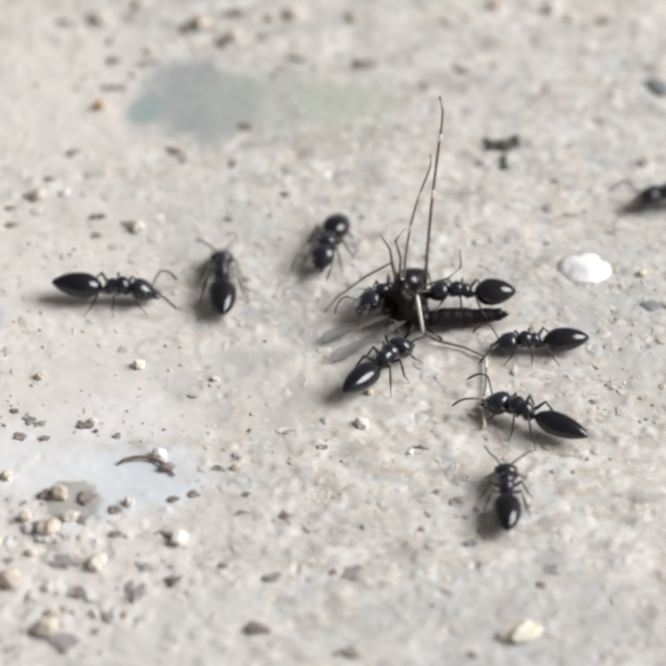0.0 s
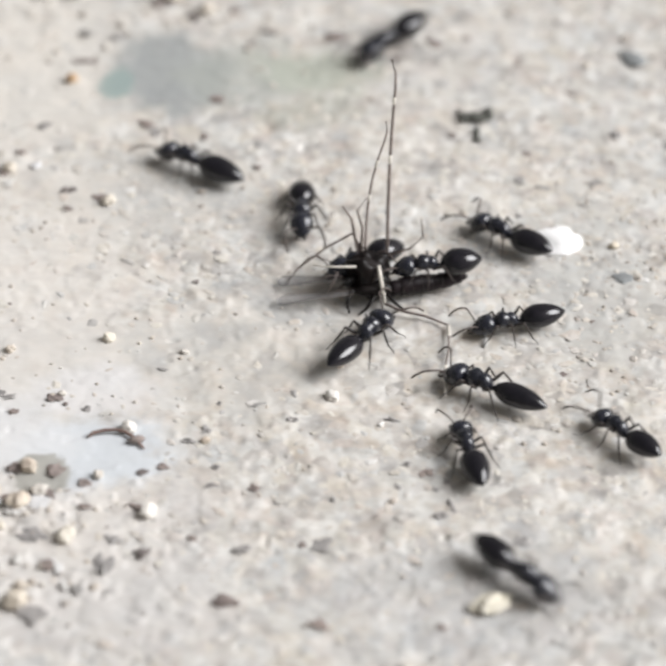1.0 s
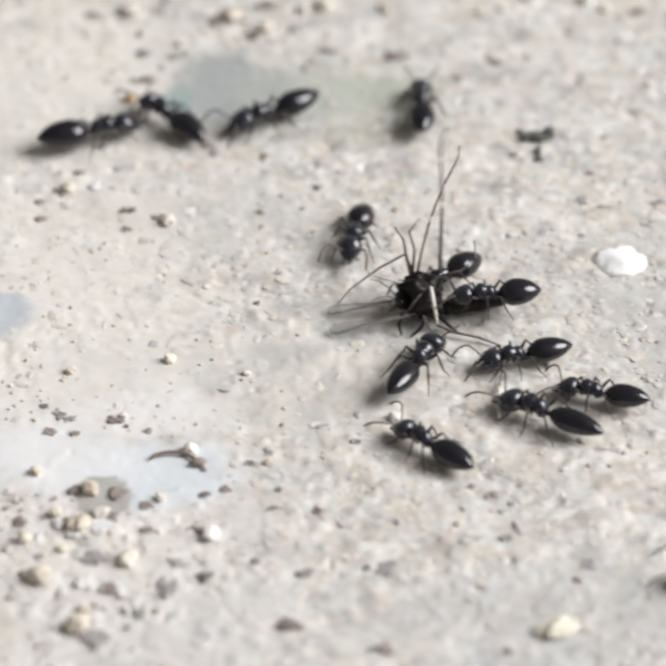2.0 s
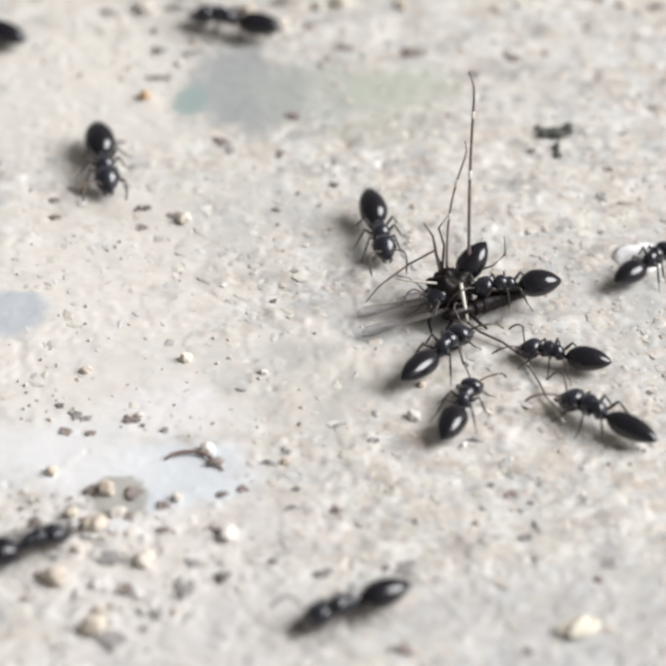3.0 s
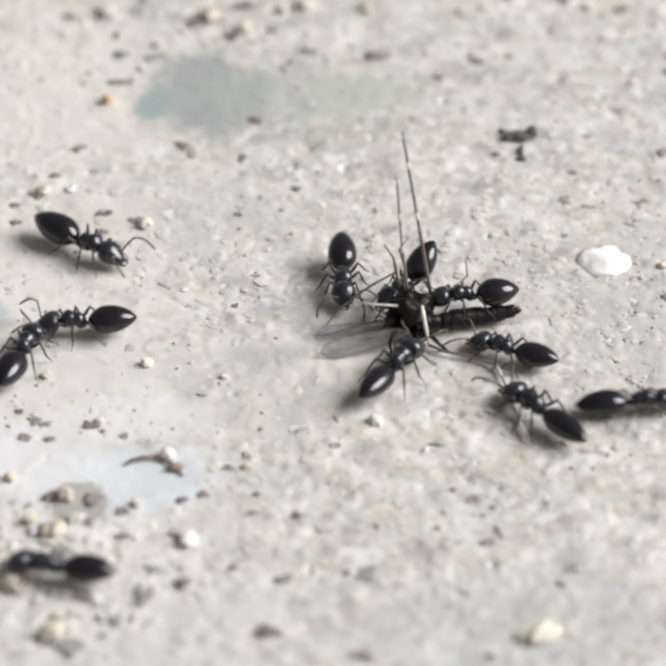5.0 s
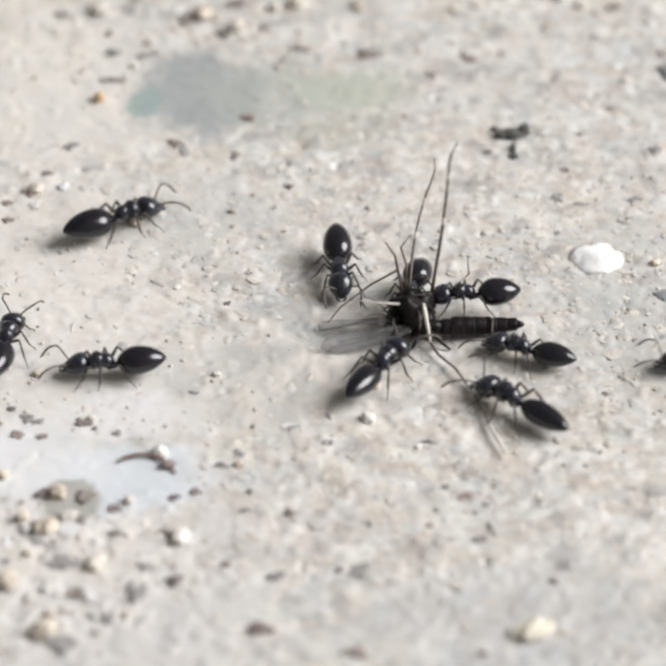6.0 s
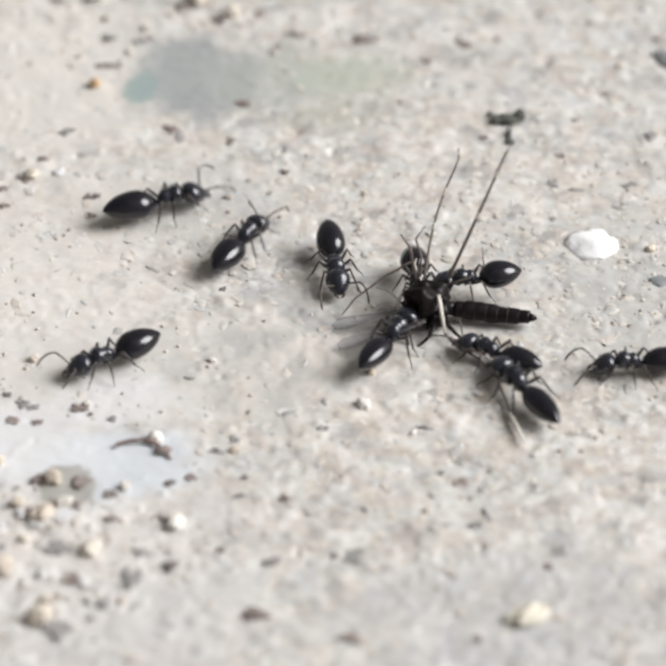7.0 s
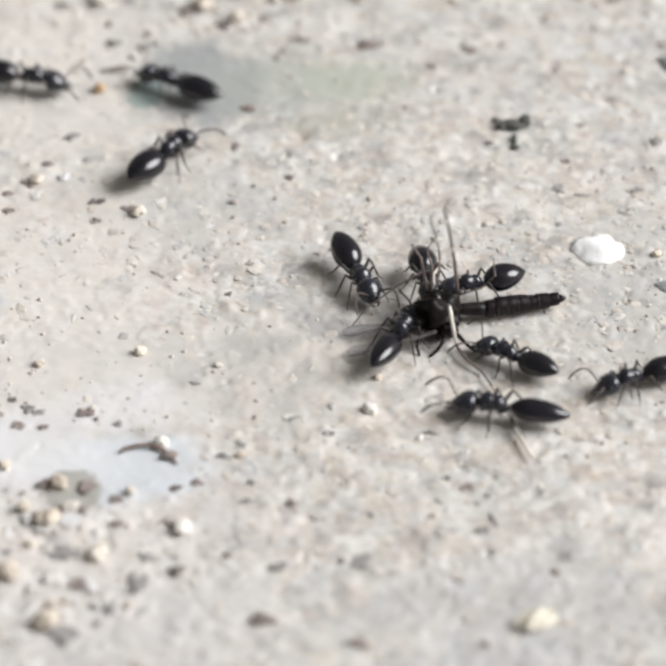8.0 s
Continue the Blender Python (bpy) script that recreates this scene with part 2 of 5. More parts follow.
MIXED = grain_material("mixed_sand", [(0.0, (0.55, 0.5, 0.44)), (0.3, (0.40, 0.36, 0.32)), (0.45, (0.66, 0.6, 0.52)), (0.7, (0.46, 0.42, 0.38)), (0.85, (0.7, 0.67, 0.62)), (1.0, (0.36, 0.32, 0.29))], 0.7)
FLAKE = grain_material("cement_flake", [(0.0, (0.44, 0.43, 0.42)), (0.2, (0.60, 0.56, 0.50)), (0.4, (0.52, 0.52, 0.51)), (0.6, (0.66, 0.63, 0.57)), (0.8, (0.55, 0.50, 0.45)), (1.0, (0.68, 0.67, 0.65))], 0.85)
CREAM = grain_material("cream_stone", [(0.0, (0.70, 0.66, 0.56)), (1.0, (0.74, 0.70, 0.61))], 0.7)
CHALK = grain_material("chalk", [(0.0, (0.97, 0.965, 0.96)), (1.0, (0.98, 0.98, 0.975))], 0.5)
PAINT_FLAKE = grain_material("paint_flake", [(0.0, (0.62, 0.615, 0.60)), (0.5, (0.68, 0.665, 0.635)), (1.0, (0.65, 0.65, 0.655))], 0.85)
GREY_DIRT = grain_material("grey_dirt", [(0.0, (0.33, 0.32, 0.31)), (0.5, (0.27, 0.255, 0.25)), (1.0, (0.38, 0.37, 0.36))], 0.95)
ORANGE = grain_material("orange_grain", [(0.0, (0.56, 0.38, 0.22)), (1.0, (0.6, 0.43, 0.27))], 0.6)
GREEN = grain_material("lichen", [(0.0, (0.11, 0.113, 0.10)), (0.5, (0.08, 0.08, 0.072)), (1.0, (0.15, 0.15, 0.135))], 0.9)
SLATE = grain_material("slate", [(0.0, (0.24, 0.255, 0.26)), (1.0, (0.29, 0.30, 0.305))], 0.85)
TWIG = cuticle_material("twig", (0.15, 0.095, 0.08), (0.27, 0.19, 0.16), 0.8)
# the blue in the black shell colour stands in for reflected sky
SHELL = cuticle_material("ant_shell", (0.007, 0.008, 0.013), (0.024, 0.026, 0.040), 0.22, 0.2, 0.7)
GASTER = cuticle_material("ant_gaster", (0.005, 0.005, 0.008), (0.015, 0.013, 0.018), 0.14, 0.03, 0.6)
LIMB = cuticle_material("ant_limb", (0.030, 0.025, 0.023), (0.075, 0.060, 0.052), 0.42, 0.05)
FEELER = cuticle_material("ant_feeler", (0.075, 0.060, 0.054), (0.15, 0.12, 0.105), 0.5, 0.05)
EYE = cuticle_material("ant_eye", (0.012, 0.012, 0.013), (0.03, 0.03, 0.03), 0.18)
FLY = cuticle_material("fly_shell", (0.006, 0.005, 0.005), (0.020, 0.015, 0.014), 0.4, 0.0, 0.2)
FLY_BELLY = cuticle_material("fly_belly", (0.007, 0.005, 0.006), (0.020, 0.013, 0.015), 0.4, 0.0, 0.2)
FLY_LEG = cuticle_material("fly_leg", (0.14, 0.11, 0.10), (0.27, 0.22, 0.20), 0.55)
FADED_LEG = cuticle_material("faded_leg", (0.22, 0.18, 0.165), (0.36, 0.30, 0.275), 0.55)
PALE = cuticle_material("pale_leg", (0.66, 0.62, 0.55), (0.8, 0.76, 0.69), 0.4)
WING = wing_material()
VEIN = cuticle_material("wing_vein", (0.12, 0.095, 0.08), (0.2, 0.16, 0.13), 0.4)


# ---- shapes ----
def part(name, bm, mat, parent=None, label="", smooth=True):
    """Links a bmesh, built in millimetres, as one mesh object under its thing."""
    bm.normal_update()
    mesh = bpy.data.meshes.new(name)
    bm.to_mesh(mesh)
    bm.free()
    mesh.transform(Matrix.Scale(MM, 4))
    mesh.materials.append(mat)
    if smooth:
        mesh.polygons.foreach_set("use_smooth", [True] * len(mesh.polygons))
    ob = new(name, mesh)
    ob.parent = parent
    return tagged(ob, label) if label else ob


def rings(bm, loops, close=True):
    """Skins a row of rings of points; the ends are closed with a fan."""
    made = [[bm.verts.new(p) for p in loop] for loop in loops]
    n = len(made[0])
    for one, two in zip(made, made[1:]):
        for k in range(n):
            bm.faces.new((one[k], one[(k + 1) % n], two[(k + 1) % n], two[k]))
    if close:
        for loop, flip in ((made[0], True), (made[-1], False)):
            middle = bm.verts.new(sum((v.co for v in loop), Vector()) / n)
            for k in range(n):
                pair = (loop[k], loop[(k + 1) % n])
                bm.faces.new((pair[1], pair[0], middle) if flip else (pair[0], pair[1], middle))
    return made


def loft(bm, sections, n=14):
    """A body along x: rows of x, z, half width, half height, and y."""
    loops = []
    for x, z, wide, high, *rest in sections:
        y = rest[0] if rest else 0.0
        loops.append([(x, y + wide * math.cos(2 * math.pi * k / n), z + high * math.sin(2 * math.pi * k / n)) for k in range(n)])
    rings(bm, loops)
    bmesh.ops.recalc_face_normals(bm, faces=bm.faces[:])


def tube(bm, points, radii, n=7):
    """A limb through points, with a radius at each."""
    points = [Vector(p) for p in points]
    loops = []
    side = Vector((0, 0, 1))
    for k, p in enumerate(points):
        way = (points[min(k + 1, len(points) - 1)] - points[max(k - 1, 0)]).normalized()
        across = way.cross(side if abs(way.dot(side)) < 0.95 else Vector((1, 0, 0))).normalized()
        up = across.cross(way)
        loops.append([p + radii[k] * (across * math.cos(2 * math.pi * j / n) + up * math.sin(2 * math.pi * j / n)) for j in range(n)])
    rings(bm, loops)
    bmesh.ops.recalc_face_normals(bm, faces=bm.faces[:])


def ball(bm, centre, radii, turn=None, rough=0.0, seed=0.0, detail=2):
    """A rounded lump; rough makes it an angular stone."""
    made = bmesh.ops.create_icosphere(bm, subdivisions=detail, radius=1.0)["verts"]
    for v in made:
        if rough:
            v.co *= 1.0 + rough * noise.noise(v.co * 1.3 + Vector((seed, 2 * seed, -seed))) + rough * 0.5 * noise.noise(v.co * 3.1 + Vector((-seed, seed, 3 * seed)))
        v.co = Vector((v.co.x * radii[0], v.co.y * radii[1], v.co.z * radii[2]))
        if turn:
            v.co.rotate(turn)
        v.co += Vector(centre)


# ---- ground ----
def lattice(x, y, seed):
    h = (x * 374761393 + y * 668265263 + seed * 1274126177) & 0xFFFFFFFF
    h = ((h ^ (h >> 13)) * 1274126177) & 0xFFFFFFFF
    return ((h ^ (h >> 16)) & 0xFFFF) / 65535.0


def grit(x, y, size, seed):
    """Smooth random heights, -1 to 1, with lumps of the given size in millimetres."""
    x, y = x / size, y / size
    i, j = np.floor(x).astype(np.int64), np.floor(y).astype(np.int64)
    u, v = x - i, y - j
    u, v = u * u * (3 - 2 * u), v * v * (3 - 2 * v)
    low = lattice(i, j, seed) * (1 - u) + lattice(i + 1, j, seed) * u
    high = lattice(i, j + 1, seed) * (1 - u) + lattice(i + 1, j + 1, seed) * u
    return 2 * (low * (1 - v) + high * v) - 1


def spread(low, high, step):
    """Even steps over the near field, then ever wider ones out to the distance."""
    near = np.arange(low, high + step / 2, step)
    out = step * np.cumprod(np.full(60, 1.26))
    out = np.cumsum(out)
    out = out[out < 40000]
    return np.concatenate([low - out[::-1], near, high + out])


NEAR_X, NEAR_Y, STEP = (-13.0, 13.0), (-15.5, 20.5), 0.065


def ground():
    xs, ys = spread(*NEAR_X, STEP), spread(*NEAR_Y, STEP)
    gx, gy = np.meshgrid(xs, ys)
    z = 0.06 * grit(gx, gy, 6.0, 1) + 0.018 * grit(gx, gy, 1.7, 2) + 0.006 * grit(gx, gy, 0.6, 3) + (0.003 + 0.0025 * (1 + grit(gx, gy, 4.0, 6))) * (grit(gx, gy, 0.30, 4) + 0.5 * grit(gx, gy, 0.16, 5))
    # thin scales of cement with low broken edges
    scale = grit(gx, gy, 0.75, 8) + 0.6 * grit(gx, gy, 0.36, 9) + 0.4 * grit(gx, gy, 0.2, 10)
    z = z + 0.0125 * (1.1 + grit(gx, gy, 3.0, 11)) * np.tanh(8 * scale)
    rng = np.random.RandomState(7)
    first_x, first_y = int(np.searchsorted(xs, NEAR_X[0])), int(np.searchsorted(ys, NEAR_Y[0]))
    last_x, last_y = int(np.searchsorted(xs, NEAR_X[1])), int(np.searchsorted(ys, NEAR_Y[1]))

    def dent(x, y, wide, deep, high):
        i, j = first_x + int((x - NEAR_X[0]) / STEP), first_y + int((y - NEAR_Y[0]) / STEP)
        r = int(3 * max(wide, deep) / STEP) + 1
        rows, cols = slice(max(j - r, first_y), min(j + r, last_y)), slice(max(i - r, first_x), min(i + r, last_x))
        off = ((gx[rows, cols] - x) / wide) ** 2 + ((gy[rows, cols] - y) / deep) ** 2
        z[rows, cols] += high * np.exp(-off * off / 1.5)

    for x, y, w, d, h in zip(rng.uniform(*NEAR_X, 5500), rng.uniform(*NEAR_Y, 5500), rng.uniform(0.07, 0.2, 5500), rng.uniform(0.07, 0.2, 5500), 0.004 + 0.032 * rng.uniform(0, 1, 5500) ** 3):
        dent(x, y, w, d, h)
    for x, y, w, d, h in zip(rng.uniform(*NEAR_X, 420), rng.uniform(*NEAR_Y, 420), rng.uniform(0.05, 0.17, 420), rng.uniform(0.05, 0.17, 420), 0.01 + 0.11 * rng.uniform(0, 1, 420) ** 4):
        dent(x, y, w, d, -h)
    # the smears and the cement film lie smooth over the grit
    for x, y, wide, deep in FILMS:
        z = z * (1 - 0.35 * np.exp(-(((gx - x) / wide) ** 2 + ((gy - y) / deep) ** 2) ** 2))
    for x, y, wide, deep, tint, much, soft in STAINS:
        if much > 0.6:
            inside = np.exp(-(((gx - x) / wide) ** 2 + ((gy - y) / deep) ** 2) ** 2)
            z = z * (1 - 0.55 * inside)
    mesh = bpy.data.meshes.new("ground")
    rows, cols = gx.shape
    mesh.vertices.add(rows * cols)
    mesh.vertices.foreach_set("co", np.stack([gx, gy, z], -1).ravel() * MM)
    first = (np.arange(rows - 1)[:, None] * cols + np.arange(cols - 1)).ravel()
    quads = np.stack([first, first + 1, first + cols + 1, first + cols], -1).ravel()
    mesh.loops.add(len(quads))
    mesh.loops.foreach_set("vertex_index", quads)
    mesh.polygons.add(len(first))
    mesh.polygons.foreach_set("loop_start", np.arange(len(first)) * 4)
    mesh.polygons.foreach_set("use_smooth", np.ones(len(first), bool))
    mesh.update(calc_edges=True)
    mesh.materials.append(CONCRETE)
    tagged(new("ground", mesh), "rough beige and grey concrete with faint paint smears", "ground", kind="structure")
    return xs, ys, z


GROUND_XS, GROUND_YS, GROUND_Z = ground()


def ground_height(x, y):
    return float(GROUND_Z[np.searchsorted(GROUND_YS, y), np.searchsorted(GROUND_XS, x)])


# ---- loose grains ----
def loose_sand(name, count, seed, sizes, mat, label, crowd, flat=0.0):
    """Grains that nobody could count, half sunk in the concrete."""
    rng = random.Random(seed)
    bm = bmesh.new()
    corners, faces = [], []
    lump = bmesh.new()
    bmesh.ops.create_icosphere(lump, subdivisions=1, radius=1.0)
    base = [v.co.copy() for v in lump.verts]
    shape = [[v.index for v in f.verts] for f in lump.faces]
    lump.free()
    bm.free()
    while len(corners) < count * len(base):
        x, y = rng.uniform(*NEAR_X), rng.uniform(*NEAR_Y)
        if rng.random() > crowd(x, y) or any(s[5] > 0.7 and ((x - s[0]) / s[2]) ** 2 + ((y - s[1]) / s[3]) ** 2 < 1 for s in STAINS):
            continue
        r = sizes[0] + (sizes[1] - sizes[0]) * rng.random() ** 2.2
        turn = Euler((rng.uniform(0, 6), rng.uniform(0, 6), rng.uniform(0, 6)))
        if flat:
            turn = Euler((rng.uniform(-0.06, 0.06), rng.uniform(-0.06, 0.06), rng.uniform(0, 6)))
        start = len(corners)
        level = ground_height(x, y) if flat else 0.0
        stretch = Vector((rng.uniform(0.7, 1.35), rng.uniform(0.7, 1.2), rng.uniform(0.6, 1.0)))
        if flat:
            stretch = Vector((rng.uniform(0.6, 1.5), rng.uniform(0.5, 1.1), flat))
        for co in base:
            p = co * (1 + (0.3 if not flat else 0.9) * (rng.random() - 0.5))
            p = Vector((p.x * stretch.x, p.y * stretch.y, p.z * stretch.z)) * r
            p.rotate(turn)
            corners.append(((p.x + x) * MM, (p.y + y) * MM, (p.z + level if flat else 0.6 * p.z + 0.22 * r) * MM))
        faces += [[start + k for k in f] for f in shape]
    mesh = bpy.data.meshes.new(name)
    mesh.from_pydata(corners, [], faces)
    mesh.materials.append(mat)
    tagged(new(name, mesh), label, "sand", kind="stuff")


def crowd_light(x, y):
    return 0.02 + 0.9 * math.exp(-(((x + 8) / 3.4) ** 2 + ((y + 7) / 5.0) ** 2)) + 0.35 * math.exp(-(((x - 8) / 2.5) ** 2 + ((y - 3) / 4) ** 2)) + 0.35 * max(0.0, min(1.0, (y - 11) / 3))


def crowd_dark(x, y):
    return 0.006 + 0.3 * math.exp(-(((x + 8) / 3.0) ** 2 + ((y + 6) / 5.0) ** 2)) + 0.85 * math.exp(-(((x - 6.2) / 2.6) ** 2 + ((y - 2.5) / 4) ** 2)) + 0.4 * max(0.0, min(1.0, (y - 11) / 3))


loose_sand("sand", 270, 3, (0.06, 0.16), MIXED, "loose sand grains scattered over the concrete", crowd_light)
def crowd_fine(x, y):
    return 0.01 + 1.0 * math.exp(-(((x - 7.5) / 2.6) ** 2 + ((y - 3) / 3.5) ** 2)) + 0.02 * math.exp(-((x / 7) ** 2 + ((y - 5.5) / 2.0) ** 2)) + 0.25 * math.exp(-(((x + 8) / 3.0) ** 2 + ((y + 7) / 5.0) ** 2))


loose_sand("fine_grit", 1050, 6, (0.04, 0.085), MIXED, "fine crumbled grit on the concrete", crowd_fine)
def crowd_flakes(x, y):
    return 0.12 + 0.8 * math.exp(-((x / 9) ** 2 + ((y - 4.5) / 3.0) ** 2)) + 0.6 * math.exp(-(((x - 7) / 3.5) ** 2 + (y / 6) ** 2)) + 0.4 * math.exp(-(((x - 1) / 6) ** 2 + ((y + 7) / 3) ** 2))


loose_sand("flakes", 2600, 12, (0.06, 0.2), FLAKE, "thin pale flakes of cement scaling off the concrete", crowd_flakes, 0.12)
# dark lumps serve as grit and as the shade inside small pits
loose_sand("dark_grit", 110, 4, (0.035, 0.10), DIRT_AND_SHADE, "dark specks of grit and painted pit shade on the concrete", crowd_dark)


def stone(name, x, y, wide, deep, high, mat, label, category, seed, rough=0.35, turn=0.0, group="", detail=2, sunk=0.62):
    bm = bmesh.new()
    ball(bm, (0, 0, high * sunk), (wide, deep, high), Euler((0, 0, radians(turn))), rough, seed, detail)
    ob = part(name, bm, mat, smooth=detail > 2)
    ob.matrix_world = pose(x * MM, y * MM, 0)
    return tagged(ob, label, category, group)


LIGHT_GRAINS_A = [(-3.31, 16.05, 0.284), (-6.37, 16.21, 0.25), (-7.74, 7.14, 0.205), (-3.89, -4.47, 0.205), (-1.87, -4.96, 0.136), (-6.42, -6.07, 0.227), (-3.25, -7.81, 0.239), (-6.44, -11.27, 0.318), (-6.61, -7.41, 0.295), (-6.1, -6.98, 0.227), (-4.58, -0.68, 0.17), (-4.58, -6.37, 0.136), (-7.95, -8.01, 0.205), (8, 16.4, 0.159), (1.32, 16.43, 0.182), (-7.45, -9.3, 0.227), (-5.33, -8.77, 0.273), (-7.19, -1.19, 0.136), (1.45, -3.12, 0.193), (-4.84, 5.54, 0.205), (-7.52, -9.45, 0.273), (9.3, 3.53, 0.148), (-6.33, -10.59, 0.159), (-0.53, 16.56, 0.227), (4.86, 16.47, 0.17), (7.42, 16.87, 0.25), (-1.18, 16.38, 0.205), (5.73, 17.12, 0.205), (1.66, -1.81, 0.125), (-6.37, 16.3, 0.227)]
LIGHT_GRAINS_B = [(1.35, 16.32, 0.159), (-7.24, -6.96, 0.182), (-7, -8.35, 0.159), (-4.54, -0.69, 0.136), (4.14, 16.25, 0.136), (-7.84, -5.35, 0.159), (-2.26, 15.3, 0.227)]
DARK_SPOTS_A = [(1.62, 13.9, 0.212, 1.7, 0), (4.48, 13.7, 0.188, 1.4, -40), (-1.9, 10.63, 0.175, 1.3, 0), (-3.93, 9.37, 0.163, 1.5, -35), (-2.23, 8.77, 0.113, 1.8, 80), (-0.65, 7.27, 0.1, 1.2, 50), (-2.33, 1.83, 0.1, 1.2, 0), (-7.91, 7.01, 0.163, 1.5, -50), (-7.49, 7.97, 0.113, 1.5, 0), (-8.53, 6.51, 0.125, 1.3, 0), (-8.42, 5.7, 0.113, 1.4, 0), (-6.14, 6.09, 0.125, 1.2, 60), (-5.06, 5.72, 0.15, 1.8, -30), (-5.98, 5.25, 0.1, 1.4, 0), (-5.91, -3.22, 0.163, 1.2, 0), (-7.59, -3.67, 0.138, 1.6, -20), (-6.93, -3.76, 0.1, 1.3, 0), (-6.74, -6.05, 0.188, 1.3, -20)]
DARK_SPOTS_B = [(-5.72, -6.14, 0.188, 1.4, 60), (-5.83, -7.04, 0.15, 1.5, -20), (-4.94, -6.64, 0.138, 1.4, -30), (-3.46, -6.18, 0.125, 1.3, 0), (-2.98, -5.99, 0.125, 1.4, -30), (-3.52, -7.62, 0.113, 2.2, -40), (-4.91, -7.54, 0.113, 1.6, -10), (-8.11, -7.28, 0.15, 1.2, 0), (-6.94, -7.28, 0.125, 1.2, 0), (-2.12, -8.75, 0.113, 1.2, 0), (-0.56, -6.82, 0.138, 1.5, -60), (-1.2, -11.17, 0.163, 2.2, -10), (2.62, -7.93, 0.125, 1, 0), (3.89, -6.19, 0.15, 1.2, 0), (7.06, 7.94, 0.138, 1.4, -30), (8.5, 11.04, 0.113, 1.2, 0), (7.52, 9.76, 0.138, 1.2, 0), (9.01, 16.37, 0.163, 1.6, 0)]
DARK_SPOTS_C = [(5.75, 15.93, 0.15, 1.3, 0), (-2.72, 14.95, 0.15, 1.7, -40), (-1.46, 15.29, 0.15, 1.7, -50), (-3.75, 15.76, 0.2, 1.6, 20), (-2.25, 16.73, 0.2, 2, 0), (-0.39, 14.14, 0.125, 3.2, -15), (-0.94, 13.58, 0.113, 1.3, 30), (5.49, 13.88, 0.1, 2.6, 85), (3.4, 12.78, 0.125, 2, -20), (-5.89, 12.62, 0.113, 3, -10), (6.99, 12.57, 0.1, 1.2, 0), (4.94, 8.89, 0.1, 1.1, 0), (5.42, 4.24, 0.1, 2, -15), (4.84, 4.18, 0.087, 1.2, 0), (6.53, 4.23, 0.087, 1.6, 0), (7.05, 3.16, 0.1, 1.2, 0), (7.61, -2.1, 0.1, 1.2, 0), (0.66, -9, 0.113, 1.2, 0)]
DARK_SPOTS_D = [(5.93, -9.42, 0.113, 1.2, 0), (1.11, -12.01, 0.175, 1.5, 0), (4.12, -12.03, 0.113, 1.2, 0), (7.02, 3.64, 0.1, 1.4, 60), (-7.57, 16.14, 0.125, 1.4, 0), (-3.39, -9.35, 0.163, 1.2, 30), (-5.25, -8.75, 0.125, 1.1, 0), (-5.73, -9.8, 0.163, 1.5, -30), (-5.89, 6.15, 0.113, 1.3, 40), (-5.36, 17.12, 0.125, 3, 80), (5.29, 4.25, 0.087, 1.5, 0), (8.5, 0.15, 0.113, 1.2, 0), (8.89, 16.39, 0.15, 1.5, 0), (-1.67, 3.2, 0.087, 1.2, 0), (3.39, 4.63, 0.075, 1.2, 0)]
CRUMB_CLUMP = [(5.63, 9.62, 0.42, 0.2, 0.2, 0), (6.0, 9.77, 0.2, 0.2, 0.22, 20), (5.31, 9.63, 0.16, 0.2, 0.16, 0), (5.67, 8.93, 0.08, 0.3, 0.09, 0), (5.65, 8.59, 0.14, 0.1, 0.1, 0), (5.16, 9.94, 0.05, 0.12, 0.12, 30)]
WHITE_FLAKES = [(-6.05, -7.30, 0.35, 0.33), (-6.71, -7.67, 0.21, 0.18), (-6.50, -9.61, 0.16, 0.14), (-5.50, -9.82, 0.14, 0.25), (-7.60, -7.85, 0.08, 0.18), (-7.15, -7.37, 0.11, 0.15), (-6.90, -9.84, 0.10, 0.14), (-5.25, -10.62, 0.08, 0.17), (2.71, -4.27, 0.07, 0.12), (3.89, -4.79, 0.09, 0.10), (6.39, 15.89, 0.09, 0.19), (-7.00, 7.29, 0.18, 0.18), (-7.72, 6.48, 0.13, 0.22), (-6.55, 16.57, 0.25, 0.23), (-4.00, 16.32, 0.23, 0.30)]
GREY_CRUMBS_A = [(-5.04, -3.62, 0.08, 0.10), (-7.37, -3.00, 0.16, 0.12), (-7.09, -3.17, 0.14, 0.07), (-7.78, -2.64, 0.10, 0.07), (-6.13, -8.74, 0.33, 0.19), (-4.94, -10.70, 0.12, 0.15), (-5.92, -11.61, 0.27, 0.27), (-4.35, -9.85, 0.21, 0.36), (-7.55, -8.65, 0.13, 0.13), (-4.13, -8.83, 0.16, 0.16), (-1.65, -6.75, 0.12, 0.08), (-0.88, -9.20, 0.23, 0.11), (1.16, -8.95, 0.18, 0.21), (-1.54, -3.38, 0.09, 0.10), (-1.85, -4.53, 0.12, 0.14)]
GREY_CRUMBS_B = [(-2.33, -4.95, 0.14, 0.08), (-3.11, -1.97, 0.12, 0.07), (1.43, -7.26, 0.08, 0.11), (2.97, -4.05, 0.14, 0.05), (4.38, -6.54, 0.07, 0.10), (4.08, -6.82, 0.07, 0.10), (3.14, -6.75, 0.11, 0.13), (4.26, -7.88, 0.13, 0.11), (4.50, -7.53, 0.07, 0.18), (6.24, -8.82, 0.14, 0.17), (3.38, -5.84, 0.10, 0.08), (-0.50, -3.48, 0.22, 0.05), (0.37, -4.08, 0.11, 0.12), (0.43, -2.96, 0.08, 0.14), (-1.56, -6.01, 0.08, 0.08)]
